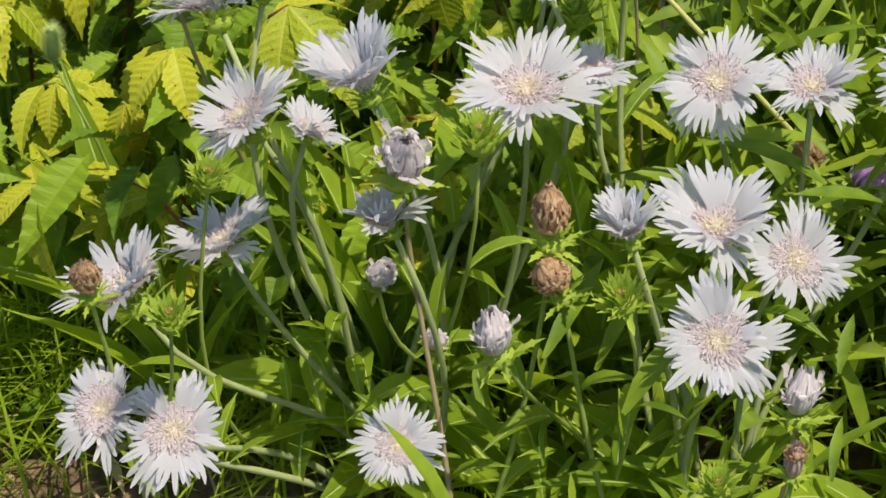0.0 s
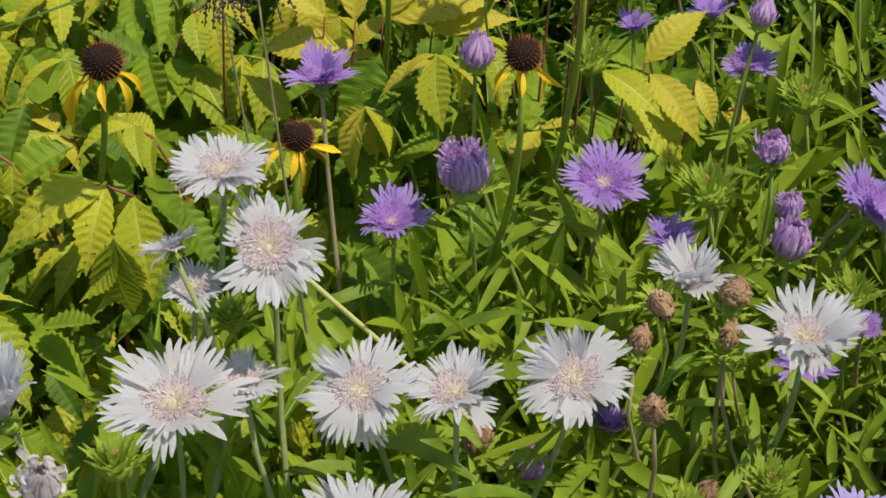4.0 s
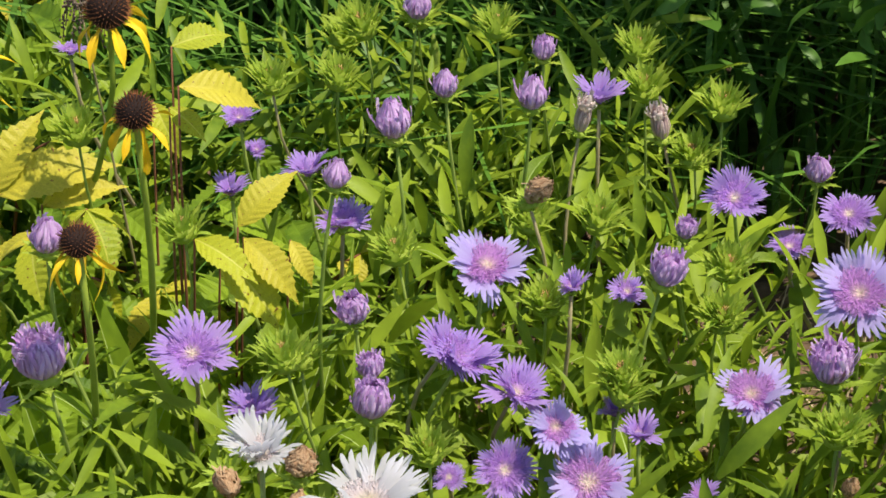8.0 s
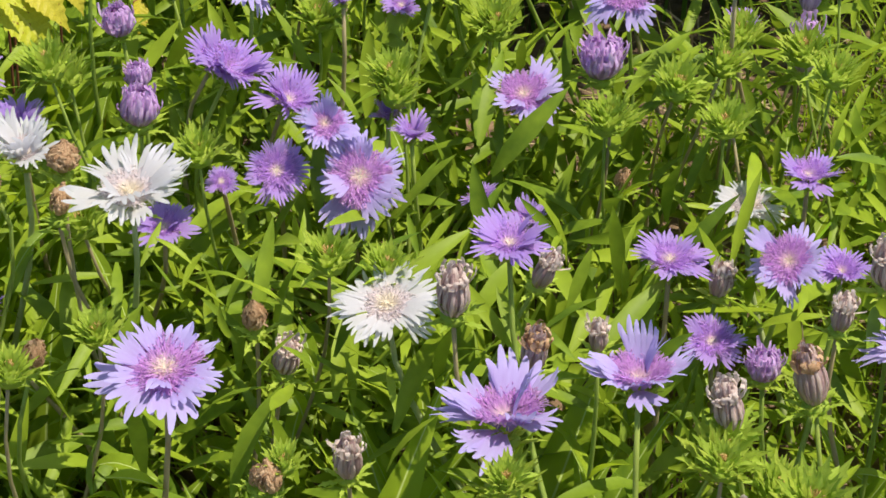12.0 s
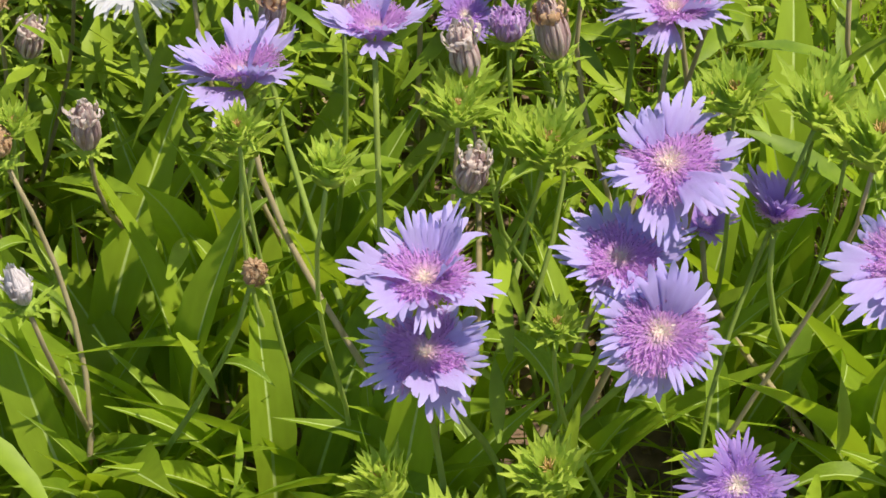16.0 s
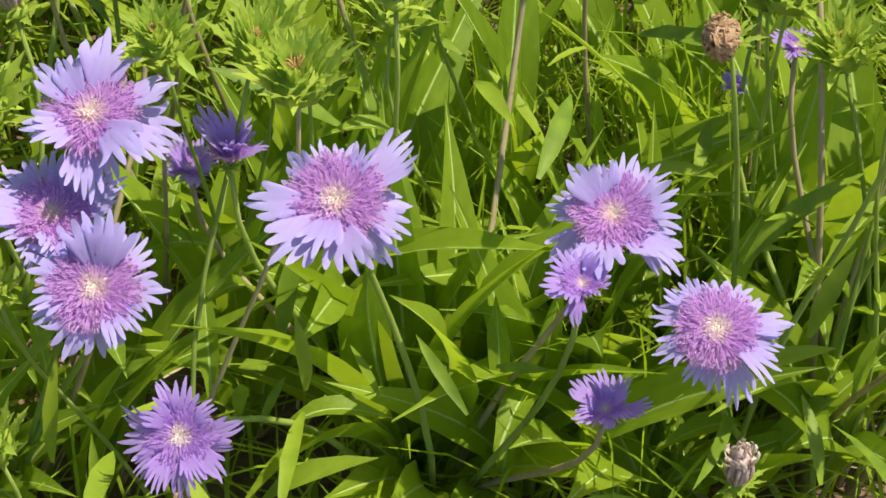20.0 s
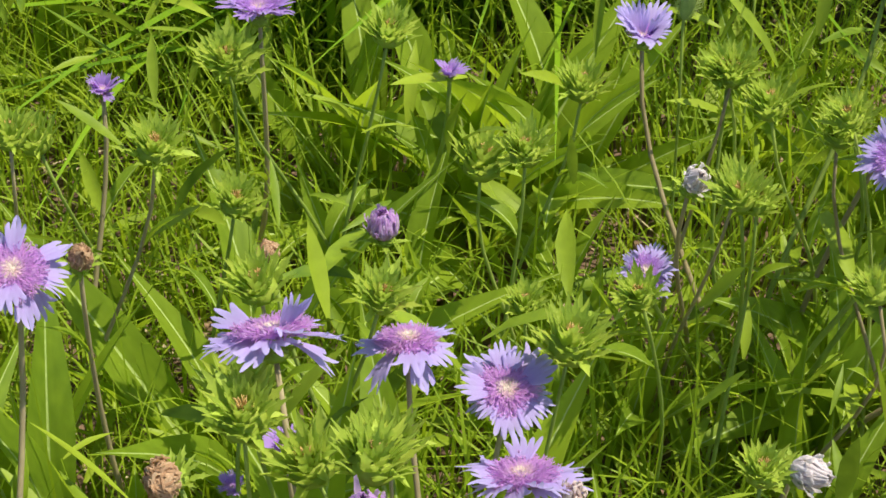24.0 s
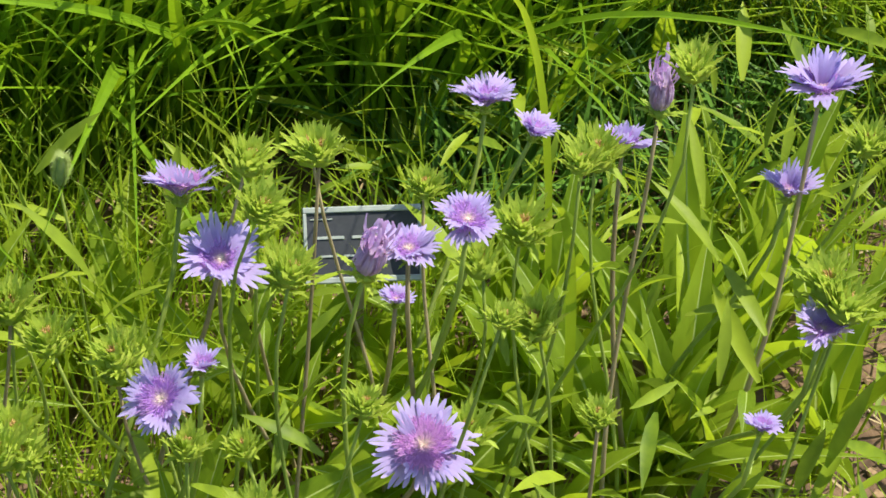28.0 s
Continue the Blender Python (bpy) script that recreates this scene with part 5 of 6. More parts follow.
def leafy_bed(x, y, r):
    """Bushy where the asters are oldest, thinner over the grassy end, open at the front corner."""
    if in_shrub(x, y) or (x > 1.2 and y > 1.3) or (x > 0.75 and y > 1.6) or (x > 0.42 and y > 1.60) or (x < -0.24 and y < 1.0):
        return False
    return r.random() < (0.95 if x < 0.55 and y > 1.0 else 0.7 if x < 0.85 and y > 1.08 else 0.20 if x < 0.1 else 0.08)


for i in range(62):
    cx = -0.50 + 2.75 * (i + rng.random()) / 62
    low = 0.62 if cx < 0.9 else 0.62 + 0.38 * (cx - 0.9)
    cy = low + rng.uniform(0.02, 0.75 if cx < 1.0 else 0.45)
    if not in_shrub(cx, cy) and not (cx < -0.18 and cy < 1.0):
        clump(cx, cy, int(rng.integers(7, 11)) if cx > 0.05 else 4, rng.uniform(0.13, 0.20), 0.8)
for x, y, n, long, upright in (
        # a drift of broad upright leaves along the middle of the bed
        (0.27, 0.93, 15, 0.22, 0.8), (0.37, 0.97, 14, 0.22, 0.9), (0.34, 0.86, 15, 0.22, 0.7), (0.44, 0.94, 13, 0.21, 0.9), (0.47, 0.79, 12, 0.20, 0.6),
        (0.58, 0.79, 14, 0.21, 0.6), (0.70, 0.86, 16, 0.23, 0.9), (0.75, 0.92, 18, 0.25, 1.0), (0.80, 0.79, 20, 0.25, 1.0), (0.87, 0.76, 14, 0.22, 0.7),
        (0.90, 0.98, 16, 0.24, 1.0), (0.97, 0.86, 11, 0.24, 0.7), (1.06, 0.83, 12, 0.24, 0.8), (1.12, 0.80, 14, 0.23, 0.8), (1.06, 1.02, 14, 0.24, 1.0),
        (0.22, 0.88, 12, 0.19, 0.8), (0.30, 0.80, 12, 0.19, 0.7), (0.40, 0.80, 10, 0.18, 0.8), (0.52, 0.90, 10, 0.20, 0.9),
        # rosettes in the grass
        (1.34, 1.29, 20, 0.22, 0.5), (1.25, 1.36, 14, 0.20, 0.8), (1.41, 1.29, 16, 0.22, 0.6), (1.22, 1.13, 10, 0.17, 0.8), (1.02, 1.60, 12, 0.22, 1.0), (1.36, 1.02, 9, 0.17, 0.8), (1.50, 0.97, 9, 0.16, 0.8),
        # tall bright clumps round the label
        (1.90, 0.97, 17, 0.19, 1.0), (1.96, 0.95, 17, 0.18, 0.9), (2.03, 1.03, 17, 0.21, 1.0), (1.93, 1.13, 16, 0.20, 1.0), (2.12, 1.07, 15, 0.20, 0.9), (2.08, 0.93, 13, 0.17, 0.8),
        (1.85, 1.05, 14, 0.17, 1.0), (1.76, 1.10, 9, 0.14, 0.9), (1.66, 1.20, 9, 0.14, 0.8), (1.74, 1.00, 9, 0.13, 0.7),
        (1.46, 1.06, 9, 0.12, 0.9), (1.56, 1.04, 9, 0.13, 0.9),
        # darker leaves under the white asters
        (-0.46, 1.06, 12, 0.20, 0.7), (-0.56, 1.02, 12, 0.20, 0.8), (-0.50, 0.97, 10, 0.18, 0.8), (-0.62, 1.08, 10, 0.19, 0.9), (-0.36, 1.00, 16, 0.22, 0.7), (-0.33, 1.13, 14, 0.21, 0.8), (-0.20, 1.05, 15, 0.22, 0.8), (-0.22, 1.20, 12, 0.21, 0.9), (-0.02, 1.20, 12, 0.21, 0.9), (0.14, 1.38, 12, 0.20, 0.6)):
    clump(x, y, int(n * 0.8), long * 1.22, upright, True)
clump(0.42, 1.50, 14, 0.21, 0.8)
for x, y in ((-0.08, 1.36), (-0.02, 1.44), (0.02, 1.34), (0.06, 1.50), (-0.10, 1.50)):
    clump(x, y, 13, 0.30, 1.15)
for x, y in ((-0.20, 1.16), (-0.16, 1.28), (-0.10, 1.18), (-0.06, 1.30), (0.00, 1.24), (0.04, 1.16), (-0.13, 1.38), (0.06, 1.30)):
    clump(x, y, 12, 0.24, 1.15)


def basal_rosette(x, y, count, long, way, fan, low, high):
    """Broad dark leaves spread low from a crown, over the half turn that faces way."""
    owner = thing("aster_plant", (x, y, -0.01), "broad smooth basal leaves of a stokes aster", "plant", "aster leaf rosettes")
    for i in range(count):
        a = way + fan * (2 * (i + rng.random()) / count - 1)
        m = Matrix.Rotation(a - math.pi / 2, 4, "Z") @ Matrix.Translation((0, 0.01, 0.015 + 0.05 * rng.random())) @ Matrix.Rotation(radians(rng.uniform(low, high)), 4, "X") @ Matrix.Rotation(rng.normal(0, 0.35), 4, "Y") @ Matrix.Scale(long * rng.uniform(0.7, 1.15), 4)
        part("leaf", BASAL_LEAVES[rng.integers(4)], owner, m)


for x, y, n, long, way, fan, low, high in (
        (-0.335, 0.97, 12, 0.17, -2.4, 1.5, 22, 62), (-0.27, 1.00, 9, 0.16, -1.2, 1.6, 25, 65), (-0.10, 0.92, 13, 0.16, -1.6, 2.2, 25, 68), (-0.17, 0.95, 9, 0.15, -2.2, 1.6, 20, 60),
        (0.00, 0.95, 8, 0.16, -1.2, 1.6, 30, 70), (0.52, 0.80, 9, 0.19, -1.8, 2.0, 30, 75), (0.80, 0.77, 12, 0.20, -1.4, 2.4, 30, 78), (1.06, 0.72, 9, 0.19, -1.5, 2.4, 30, 75),
        (0.40, 0.82, 8, 0.19, -1.8, 1.8, 35, 75), (0.42, 0.76, 8, 0.17, -1.7, 2.4, 20, 65), (-0.22, 0.93, 8, 0.17, -2.0, 1.8, 15, 55), (0.06, 0.90, 8, 0.16, -1.5, 2.2, 20, 60), (1.33, 1.27, 12, 0.19, -1.5, 2.8, 12, 55), (1.92, 0.96, 10, 0.17, -1.6, 2.6, 40, 80), (1.80, 0.93, 7, 0.16, -1.8, 2.2, 35, 75),
        (1.62, 1.00, 10, 0.19, -1.6, 2.4, 35, 75), (1.53, 1.00, 9, 0.18, -1.6, 2.4, 30, 72), (1.72, 1.00, 9, 0.20, -1.6, 2.4, 40, 78), (1.25, 1.31, 9, 0.17, -1.8, 2.6, 15, 60), (0.92, 0.79, 10, 0.22, -1.5, 2.4, 45, 80), (0.92, 0.72, 9, 0.19, -1.5, 2.4, 30, 75)):
    basal_rosette(x, y, n, long, way, fan, low, high)

leaf_mass("aster_foliage", 12000, (-0.65, 2.5, 0.42, 2.0), (0.03, 0.30), (0.03, 0.085), UNDER, "dense green aster foliage filling the bed", 3, leafy_bed, 0.185)
blades("grass", 6000, (-1.1, 2.8, 0.3, 1.75), (0.07, 0.22), (0.0016, 0.0036), GRASS, "fine bright green grass between the flowers", "grass", 0.7, 4, lambda x, y, r: not in_shrub(x, y) and not bare_corner(x, y, r) and not (1.80 < x < 2.44 and y > 1.20 + 0.16 * (x < 1.92)) and not (x > 1.32 and y > 1.52) and y > 0.38 + 0.12 * noise.noise(Vector((4 * x, 0, 5))) and -1.0 < x - 0.2 * noise.noise(Vector((0, 4 * y, 5))) < 2.6 and (r.random() < 0.75 or not (0.2 < x < 1.15 and y < 1.0)))
blades("long_grass", 5000, (0.75, 2.8, 0.5, 1.8), (0.12, 0.30), (0.0016, 0.0034), GRASS, "fine long bright grass at the open end of the bed", "grass", 0.55, 6, lambda x, y, r: y > 0.72 + 0.25 * max(0, x - 0.9) and not (1.78 < x < 2.46 and y > 1.20 + 0.16 * (x < 1.92)) and not (x > 1.32 and y > 1.52) and not (x > 1.5 and y < 1.12) and not (1.25 < x < 1.45 and 1.1 < y < 1.32))
blades("corner_grass", 5200, (-1.1, -0.26, 0.80, 1.20), (0.06, 0.20), (0.0016, 0.0036), GRASS, "bright fine grass at the corner of the bed", "grass", 0.8, 16, lambda x, y, r: not bare_corner(x, y, r))
blades("dry_grass", 1500, (-0.8, 2.8, 0.4, 2.2), (0.03, 0.12), (0.0015, 0.0035), STRAW, "dry straw-coloured grass litter", "dry grass", 1.6, 5)


# ---- golden shrub ----
def compound_leaf(x, y, z, long, turn, lift, old):
    base = Vector((x, y, -0.01))
    owner = thing("shrub_shoot", base, "yellow-green shoot with toothed veined leaflets" if not old else "yellowing shoot with toothed brown-spotted leaflets", "shrub leaves", "golden shrub shoots")
    tip = Vector((math.cos(turn) * long * 0.6, math.sin(turn) * long * 0.6, z + 0.01))
    points = []
    for i in range(7):
        s = i / 6
        points.append(Vector((tip.x * s ** 1.5, tip.y * s ** 1.5, tip.z * (1 - (1 - s) ** 1.7))))
    part("stalk", mesh("stalk", *tube(points, [0.0024 - 0.0002 * i for i in range(7)], 6), [RED_STALK if rng.random() < 0.5 else STEM]), owner)
    for k in range(5):
        if k == 0:
            at, spin, size = points[6], 0.0, 1.0
        else:
            row, side = (k - 1) // 2, (1 if k % 2 else -1)
            at, spin, size = points[6 - row] if row < 2 else points[4], side * rng.uniform(0.8, 1.5), rng.uniform(0.68, 0.95)
        m = Matrix.Translation(at) @ Matrix.Rotation(turn - math.pi / 2 + spin, 4, "Z") @ Matrix.Rotation(lift + rng.normal(-0.15, 0.28), 4, "X") @ Matrix.Rotation(rng.normal(0, 0.3), 4, "Y") @ Matrix.Scale(long * (0.52 if x > -0.25 else 0.63) * size * rng.uniform(0.8, 1.15), 4)
        part("leaflet", LEAFLETS_OLD[0] if old and rng.random() < 0.6 else LEAFLETS[rng.integers(3)], owner, m)


for i in range(270):
    while True:
        sx, sy = rng.uniform(-1.05, 0.20), 0.98 + 1.9 * rng.random() ** 1.5
        if in_shrub(sx, sy):
            break
    compound_leaf(sx, sy, rng.uniform(0.12, 0.37) * shrub_height(sx, sy), rng.uniform(0.10, 0.15), rng.uniform(-math.pi, 0.2), rng.normal(-0.5, 0.35), rng.random() < (0.6 if sx > -0.5 and sy > 1.38 else 0.15))
# inner leaves, coloured darker than the shoots to paint the shaded gaps
leaf_mass("shrub_undergrowth", 6500, (-1.4, 0.15, 1.0, 2.9), (0.02, 0.30), (0.05, 0.09), GOLD_UNDER_SHADED, "yellow-green leaves inside the golden shrub, toned darker for shade", 7, lambda x, y, r: in_shrub(x, y), 0.42, True, True)

# ---- tall plants behind ----
def strap_clump(x, y, count, tall):
    owner = thing("strap_leaf_clump", (x, y, -0.01), "fountain of long arching green strap leaves", "plant", "strap-leaved clumps")
    for i in range(count):
        a = 2.39996 * i + rng.normal(0, 0.3)
        m = Matrix.Rotation(a, 4, "Z") @ Matrix.Translation((0, 0.01 + 0.07 * rng.random(), 0)) @ Matrix.Rotation(radians(rng.uniform(50, 88)), 4, "X") @ Matrix.Rotation(rng.normal(0, 0.6), 4, "Y") @ Matrix.Scale(tall * rng.uniform(0.6, 1.15), 4)
        part("leaf", STRAPS[rng.integers(4)], owner, m)


STRAPS = [leaf_data("strap_leaf", 1.0, w, a, 0.5, [GRASS_DARK, GRASS_DARK], 12, 0.45, 0.75, 0.0, 0.0, t) for w, a, t in ((0.021, 0.10, 0.3), (0.017, 0.30, -0.4), (0.024, 0.55, 0.6), (0.020, 0.02, -0.8))]
for x, y, n, tall in ((1.82, 1.63, 44, 0.55), (2.10, 1.50, 30, 0.42), (2.17, 1.60, 40, 0.52), (1.97, 1.55, 76, 0.60), (1.66, 1.66, 70, 0.56), (1.80, 1.80, 44, 0.62), (1.46, 1.70, 56, 0.52), (1.32, 1.84, 34, 0.50), (2.22, 1.66, 36, 0.60), (2.10, 1.94, 30, 0.62), (1.22, 1.98, 26, 0.52), (2.50, 1.45, 26, 0.55), (1.55, 2.05, 26, 0.60), (2.40, 1.85, 26, 0.60)):
    strap_clump(x, y, n, tall)
blades("strap_leaves", 1500, (1.0, 3.6, 1.95, 2.9), (0.30, 0.65), (0.009, 0.018), GRASS_DARK, "tall arching strap leaves behind the bed", "strap-leaved plants", 0.75, 8, None, 7)
blades("strap_undergrowth", 2400, (1.15, 2.35, 1.50, 2.10), (0.22, 0.50), (0.006, 0.011), GRASS_DARK, "dense green strap leaves behind the bed", "strap-leaved plants", 0.6, 28, lambda x, y, r: y > 1.56 + 0.06 * noise.noise(Vector((6 * x, 6 * y, 3))) + 0.5 * max(0, x - 2.05), 6)
# low blades coloured dark to paint the shaded gap behind the label
blades("hollow_grass", 1500, (1.92, 2.50, 1.24, 1.80), (0.08, 0.22), (0.003, 0.008), SHADE_TONED_LEAF, "low grass in the gap behind the label, coloured dark for shade", "grass", 0.7, 31)
blades("tall_grass", 3000, (0.55, 3.6, 1.65, 3.2), (0.22, 0.50), (0.003, 0.008), GRASS, "tall bright green grass behind the bed", "grass", 0.6, 9, lambda x, y, r: y > 2.6 or 0.85 < x < 1.25 or x > 2.25, 5)
blades("feather_grass", 3600, (2.22, 3.1, 1.12, 2.1), (0.22, 0.50), (0.0018, 0.0042), GRASS, "bright feathery grass at the far end of the bed", "grass", 0.6, 21, lambda x, y, r: y > 1.56 - 0.9 * (x - 2.22) + 0.08 * noise.noise(Vector((5 * x, 5 * y, 4))), 5)
# the deep shade over this grass is painted into its leaf colour
blades("shaded_grass", 3600, (-0.42, 1.0, 1.95, 3.6), (0.25, 0.55), (0.006, 0.014), SHADE_TONED_LEAF, "arching grass behind the bed, deep shade put into its colour", "grass", 0.7, 10, None, 6)
# leaf mass added mostly above the view to shade the ground; colour darkened too
leaf_mass("shaded_shrub", 11000, (-0.20, 1.12, 1.80, 3.4), (0.30, 0.95), (0.03, 0.06), SHADE_TONED_LEAF, "leaf canopy added behind the bed to cast shade, coloured dark", 12, lambda x, y, r: ((x - 0.46) / 0.70) ** 4 + ((y - 2.6) / 0.85) ** 4 < 1.0 + 0.5 * noise.noise(Vector((3 * x, 3 * y, 9))) and y > (1.80 if x > 0.40 else 2.15) + 0.12 * noise.noise(Vector((3 * x, 3 * y, 1))) and x < 1.02 + 0.1 * noise.noise(Vector((4 * y, 2, 2))), 0.4)

# ---- plant label, foxtail and dry seed head ----
def plant_label(x, y, z):
    """A slate-coloured label on a stake, leaning back, with a pale rim and lines of white lettering that cannot be read."""
    owner = thing("plant_label", (x, y, -0.01), "dark slate plant label with pale rim on a wooden stake", "plant label")
    m = Matrix.Translation((0, 0, z + 0.01)) @ Matrix.Rotation(radians(-21.5), 4, "Z") @ Matrix.Rotation(radians(-42), 4, "X")
    def slab(name, cx, cz, w, h, d, front, mat, label=""):
        bm = bmesh.new()
        bmesh.ops.create_cube(bm, size=1, matrix=Matrix.Translation((cx, front + d / 2, cz)) @ Matrix.Diagonal((w, d, h, 1)))
        bmesh.ops.bevel(bm, geom=list(bm.edges), offset=min(w, h, d) * 0.2, segments=1, affect="EDGES")
        data = bpy.data.meshes.new(name)
        bm.to_mesh(data)
        bm.free()
        data.materials.append(mat)
        return part(name, data, owner, m, label)
    slab("plate", 0, 0, 0.094, 0.062, 0.003, 0.0, SIGN_FACE)
    slab("rim", 0, 0.0285, 0.096, 0.005, 0.004, -0.0025, SIGN_EDGE, "pale top rim")
    slab("rim", 0, -0.0285, 0.096, 0.005, 0.004, -0.0025, SIGN_EDGE, "pale bottom rim")
    slab("rim", -0.0465, 0, 0.003, 0.052, 0.004, -0.0025, SIGN_EDGE, "pale side rim")
    slab("rim", 0.0465, 0, 0.003, 0.052, 0.004, -0.0025, SIGN_EDGE, "pale side rim")
    for cx, cz, w, h in ((-0.033, 0.021, 0.018, 0.0035), (-0.026, 0.006, 0.022, 0.008), (0.004, 0.006, 0.026, 0.008), (0.028, 0.006, 0.012, 0.008), (-0.028, -0.009, 0.016, 0.006), (-0.004, -0.009, 0.024, 0.006), (0.022, -0.009, 0.018, 0.006)):
        slab("lettering_bar", cx, cz, w, h * 0.3, 0.001, -0.0012, SIGN_EDGE)
    verts, faces = tube([(0, 0.004, 0), (0, 0.006, z - 0.01), (0, 0.012, z + 0.015)], [0.005, 0.005, 0.004], 6)
    part("stake", mesh("stake", verts, faces, [STEM_OLD]), owner)


plant_label(1.742, 1.145, 0.222)


def foxtail(x, y, z, tall):
    base = Vector((x + 0.03, y + 0.04, -0.01))
    owner = thing("foxtail_grass", base, "green bristly foxtail grass head on a thin stalk", "grass")
    top = Vector((x, y, z)) - base
    line = [Vector((top.x * s ** 2, top.y * s ** 2, (top.z - tall / 2) * s)) for s in (0, 0.25, 0.5, 0.75, 1)]
    part("stalk", mesh("stalk", *tube(line, [0.0012] * 5, 5), [STEM]), owner)
    r = np.random.default_rng(3)
    verts, faces = ball(tall * 0.14, tall, 8, 8)
    for i in range(420):
        s = (i + 0.5) / 420
        a, rad = 2.39996 * i, tall * 0.15 * math.sin(math.pi * (0.08 + 0.88 * s)) ** 0.6
        out = Vector((math.cos(a), math.sin(a), 0.75))
        p = Vector((math.cos(a) * rad, math.sin(a) * rad, tall * s))
        across = Vector((-math.sin(a), math.cos(a), 0)) * 0.0004
        n = len(verts)
        verts += [p - across, p + across, p + out * tall * r.uniform(0.13, 0.25)]
        faces.append((n, n + 1, n + 2))
    part("seed_head", mesh("seed_head", verts, faces, [FOXTAIL]), owner, Matrix.Translation(line[4]) @ Matrix.Rotation(0.15, 4, "Y"))


foxtail(1.407, 1.091, 0.387, 0.040)
foxtail(1.50, 1.16, 0.36, 0.026)
foxtail(-0.60, 1.02, 0.33, 0.030)


def seed_spray(x, y, z, wide):
    base = Vector((x + 0.02, y + 0.05, -0.01))
    owner = thing("seed_spray", base, "dry dark brown drooping seed spray on a thin stalk", "dry plant")
    top = Vector((x, y, z)) - base
    line = [Vector((top.x * s, top.y * s, top.z * s)) for s in (0, 0.3, 0.6, 0.85, 1)]
    part("stalk", mesh("stalk", *tube(line, [0.0016, 0.0015, 0.0013, 0.001, 0.0008], 5), [STEM_OLD]), owner)
    r = np.random.default_rng(6)
    for k in range(9):
        a, reach = 2.39996 * k, wide * r.uniform(0.25, 0.55)
        arm = [top + Vector((math.cos(a) * reach * s, math.sin(a) * reach * s, wide * (0.30 * math.sin(2.2 * s) - 0.75 * s * s * r.uniform(0.6, 1.1)))) for s in (0, 0.25, 0.5, 0.75, 1)]
        verts, faces = tube(arm, [0.0006] * 5, 4)
        for i in range(26):
            s = 0.25 + 0.75 * i / 26
            j = min(3, int(s * 4))
            p = arm[j].lerp(arm[j + 1], s * 4 - j) + Vector(r.normal(0, 0.0015, 3))
            more, sheets = ball(0.0012, 0.0028, 4, 5)
            n = len(verts)
            verts += [p + Vector(v) for v in more]
            faces += [tuple(q + n for q in f) for f in sheets]
        part("seed_branch", mesh("seed_branch", verts, faces, [SEED]), owner)


seed_spray(-0.210, 1.130, 0.610, 0.060)
seed_spray(-0.13, 1.60, 0.50, 0.060)
seed_spray(-0.33, 1.42, 0.42, 0.050)


def loose_stalk(x, y, z, to_x, to_y, to_z, thick, mat, label, by):
    owner = thing("bent_stalk", (x, y, z), label, "stalk")
    knee, top = Vector(by) - Vector((x, y, z)), Vector((to_x - x, to_y - y, to_z - z))
    line = [Vector((0, 0, 0)), knee * 0.5 + Vector((0.006, 0, 0)), knee, knee.lerp(top, 0.35), knee.lerp(top, 0.7), top]
    part("stem", mesh("stem", *tube(line, [thick] * 6, 6), [mat]), owner)


loose_stalk(-0.023, 1.200, -0.01, -0.257, 1.085, 0.481, 0.0019, PALE_STALK, "pale yellow dying stalk leaning in the bed", (-0.073, 1.160, 0.219))


def fallen_leaf(x, y, z, long, turn, mat_leaf, label):
    owner = thing("fallen_leaf", (x, y, z), label, "leaf")
    part("blade", mat_leaf, owner, Matrix.Rotation(turn, 4, "Z") @ Matrix.Rotation(0.25, 4, "X") @ Matrix.Scale(long, 4))


def tall_blade(x, y, to_x, to_y, to_z, wide, mat, label):
    """One long arching blade standing over the bed."""
    owner = thing("grass_blade", (x, y, -0.01), label, "grass")
    top, verts, faces = Vector((to_x - x, to_y - y, to_z + 0.01)), [], []
    side = Vector((0.9, -0.35, 0.1)).normalized()
    for i in range(13):
        s = i / 12
        p = Vector((top.x * s ** 1.8, top.y * s ** 1.8, top.z * (1 - (1 - s) ** 1.5)))
        w = wide / 2 * (0.5 + 1.4 * s) * (1 - s) ** 0.6 + 0.0003
        verts += [p - side * w + Vector((0, 0, w * 0.4)), p, p + side * w + Vector((0, 0, w * 0.4))]
    for i in range(12):
        for k in range(2):
            a = 3 * i + k
            faces.append((a, a + 1, a + 4, a + 3))
    part("blade", mesh("blade", verts, faces, [mat]), owner)


tall_blade(1.90, 1.10, 1.775, 1.02, 0.52, 0.007, LEAF, "long pale green blade standing above the flowers")
tall_blade(1.86, 1.00, 1.79, 0.95, 0.38, 0.010, LEAF, "upright pale green blade among the flowers")
DEAD_LEAF = leaf_data("dead_leaf", 1.0, 0.28, 0.5, 0.8, [STRAW, STRAW], 9, 0.5, 0.3, 0.0, 0.08, 0.8)
r_litter = np.random.default_rng(17)
for i in range(46):
    fallen_leaf(r_litter.uniform(-0.6, 2.2), r_litter.uniform(0.7, 1.5), 0.004, r_litter.uniform(0.03, 0.07), r_litter.uniform(0, 6.2), DEAD_LEAF, "dry tan curled leaf lying on the soil")
fallen_leaf(-0.20, 0.93, 0.03, 0.09, 1.2, DEAD_LEAF, "dry tan curled leaf lying on the soil")
verts, faces = [], []
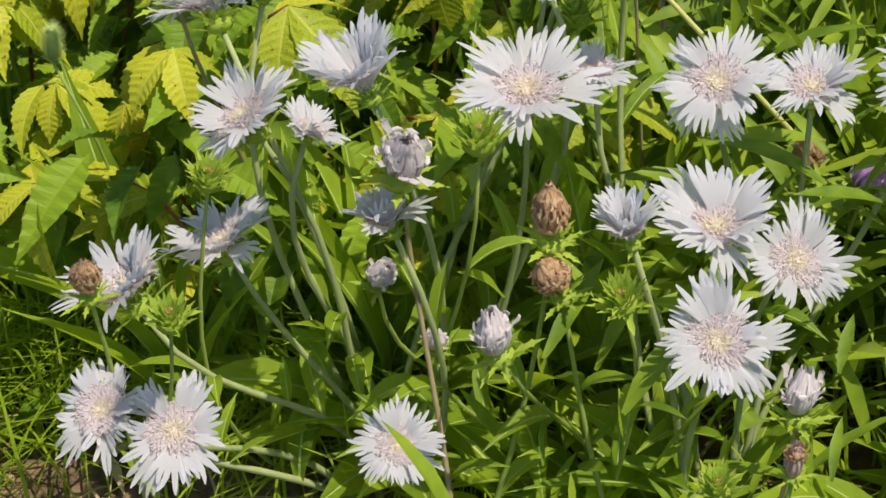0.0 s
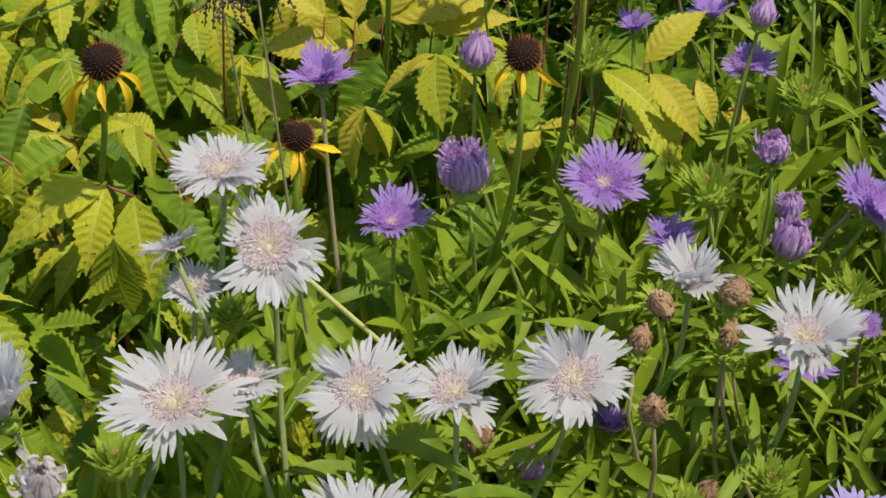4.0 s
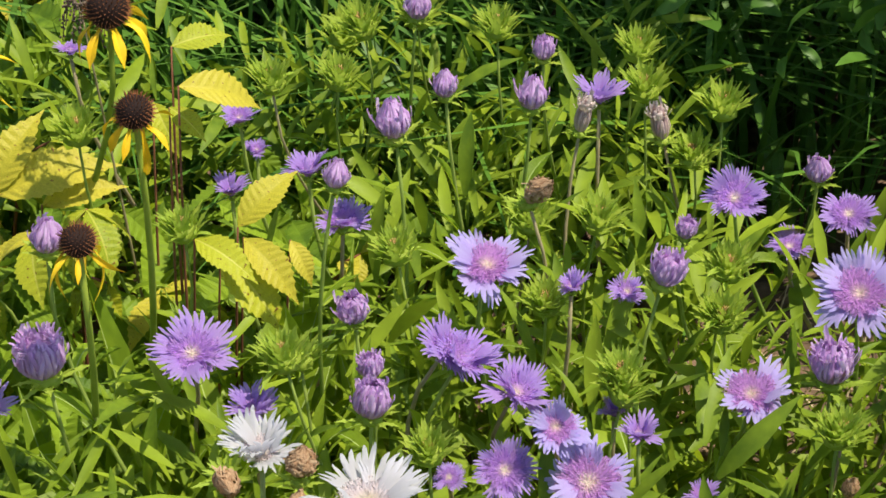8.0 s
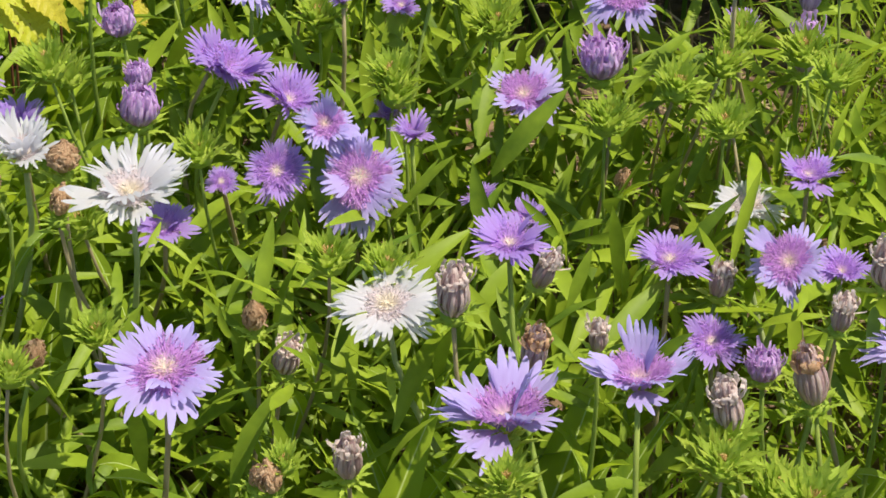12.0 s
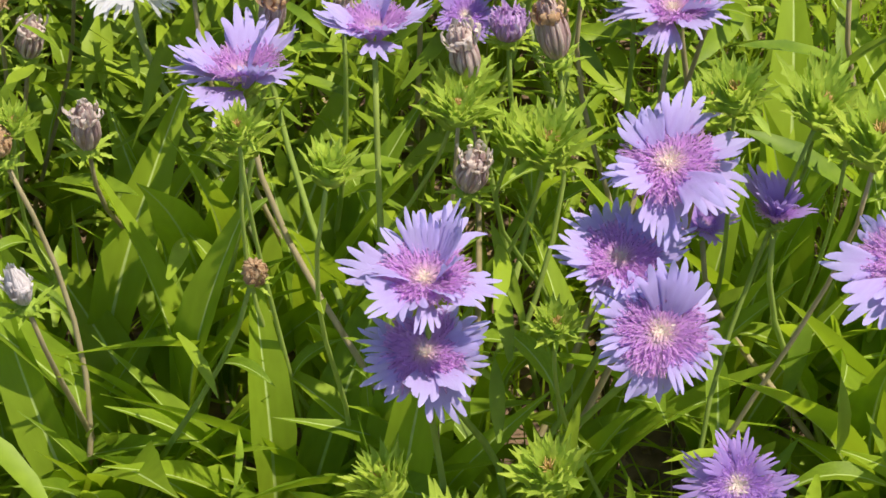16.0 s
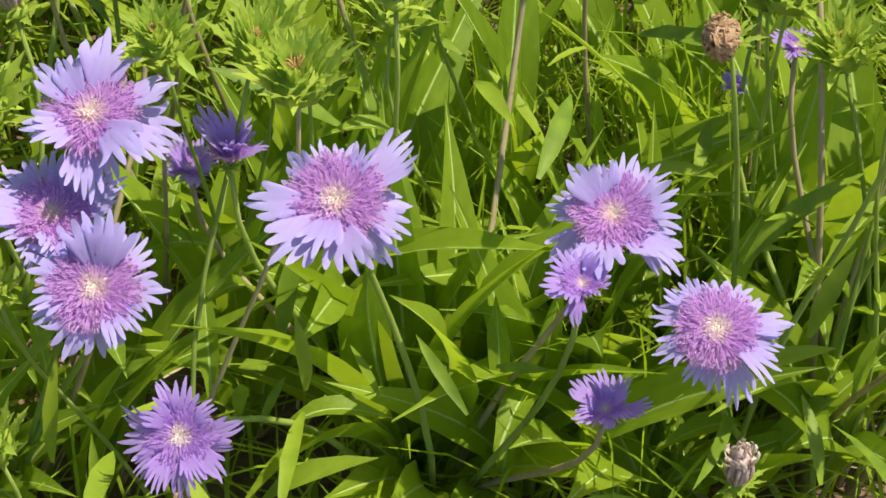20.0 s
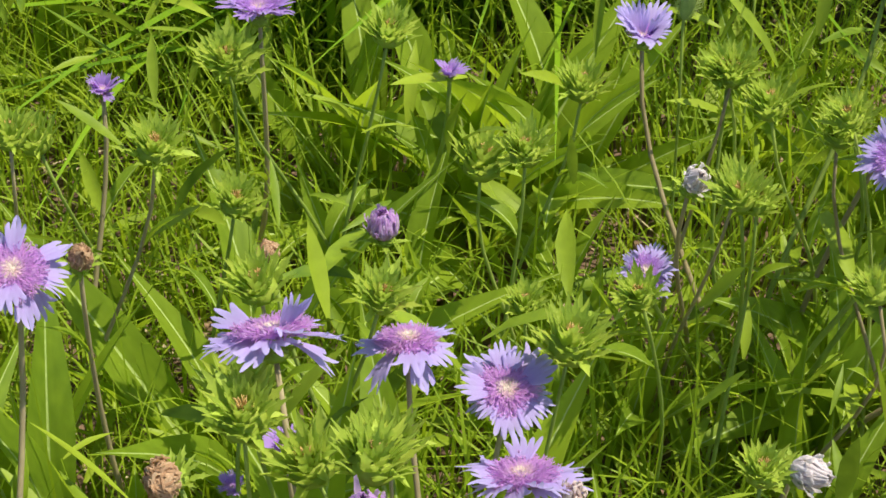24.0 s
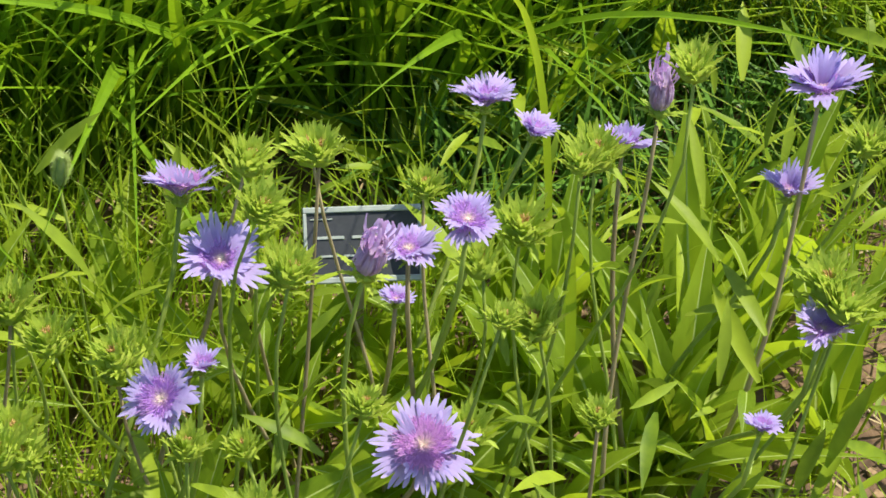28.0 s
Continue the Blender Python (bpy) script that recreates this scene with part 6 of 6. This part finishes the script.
for i in range(2600):
    px, py = r_litter.uniform(-0.9, 2.7), r_litter.uniform(0.55, 1.9)
    size = r_litter.uniform(0.002, 0.008)
    more, sheets = ball(size, size * 1.2, 4, 5, 1.0, 0.18, 0, i)
    n = len(verts)
    verts += [(px + a, py + b, c - 0.012 + 0.016 * noise.noise(Vector((px * 5, py * 5, 0)))) for a, b, c in more]
    faces += [tuple(q + n for q in f) for f in sheets]
crumbs = new("soil_crumbs", mesh("soil_crumbs", verts, faces, [MULCH], None, False))
tagged(crumbs, "loose brown soil crumbs and bits of mulch", "soil", "", "stuff")


def held_leaf(base, tip, old=False, face=(0.15, -0.55, 0.85)):
    """A golden toothed leaf on its own stalk, held above the asters, from its base to its tip."""
    base, tip = Vector(base), Vector(tip)
    foot = Vector((base.x - 0.03, base.y + 0.03, -0.01))
    owner = thing("golden_leaf", foot, "yellowing toothed leaf held above the asters" if old else "golden green toothed leaf held above the asters", "leaf", "golden leaves")
    top = base - foot
    line = [Vector((top.x * s ** 1.5, top.y * s ** 1.5, top.z * s)) for s in (0, 0.3, 0.6, 0.85, 1)]
    part("stalk", mesh("stalk", *tube(line, [0.0016, 0.0015, 0.0013, 0.0011, 0.0009], 5), [RED_STALK]), owner)
    way = tip - base
    y = way.normalized()
    z = (Vector(face) - y * Vector(face).dot(y)).normalized()
    m = Matrix((y.cross(z), y, z)).transposed().to_4x4()
    part("blade", LEAFLETS_OLD[0] if old else LEAFLETS[rng.integers(3)], owner, Matrix.Translation(top) @ m @ Matrix.Scale(way.length, 4))


held_leaf((0.016, 1.46, 0.37), (0.061, 1.5, 0.407), True)
held_leaf((0.021, 1.455, 0.363), (0.071, 1.42, 0.327), True)
held_leaf((-0.017, 1.44, 0.371), (0.038, 1.41, 0.355), False)
held_leaf((0.059, 1.46, 0.358), (0.08, 1.44, 0.326), True)
held_leaf((0.001, 1.45, 0.349), (0.06, 1.41, 0.302), False)
held_leaf((-0.03, 1.5, 0.481), (0.038, 1.53, 0.453), True)
held_leaf((-0.044, 1.52, 0.45), (-0.011, 1.5, 0.431), False)
held_leaf((-0.039, 1.53, 0.502), (0.007, 1.56, 0.501), False)
held_leaf((-0.263, 1.6, 0.307), (-0.272, 1.64, 0.363), True)
held_leaf((-0.292, 1.6, 0.309), (-0.362, 1.627, 0.344), True)
held_leaf((-0.236, 1.6, 0.313), (-0.196, 1.646, 0.38), True)
held_leaf((-0.233, 1.6, 0.313), (-0.124, 1.62, 0.346), True)
held_leaf((-0.279, 1.6, 0.277), (-0.361, 1.602, 0.275), True)
held_leaf((-0.265, 1.6, 0.282), (-0.235, 1.617, 0.309), True)
held_leaf((-0.191, 1.6, 0.303), (-0.116, 1.612, 0.324), True)
held_leaf((-0.241, 1.6, 0.223), (-0.224, 1.574, 0.186), False)
held_leaf((-0.332, 1.6, 0.191), (-0.38, 1.63, 0.233), False)
held_leaf((-0.277, 1.6, 0.239), (-0.229, 1.609, 0.255), True)
held_leaf((-0.383, 1.6, 0.396), (-0.43, 1.594, 0.385), False)
held_leaf((-0.077, 1.6, 0.411), (-0.051, 1.57, 0.372), False)
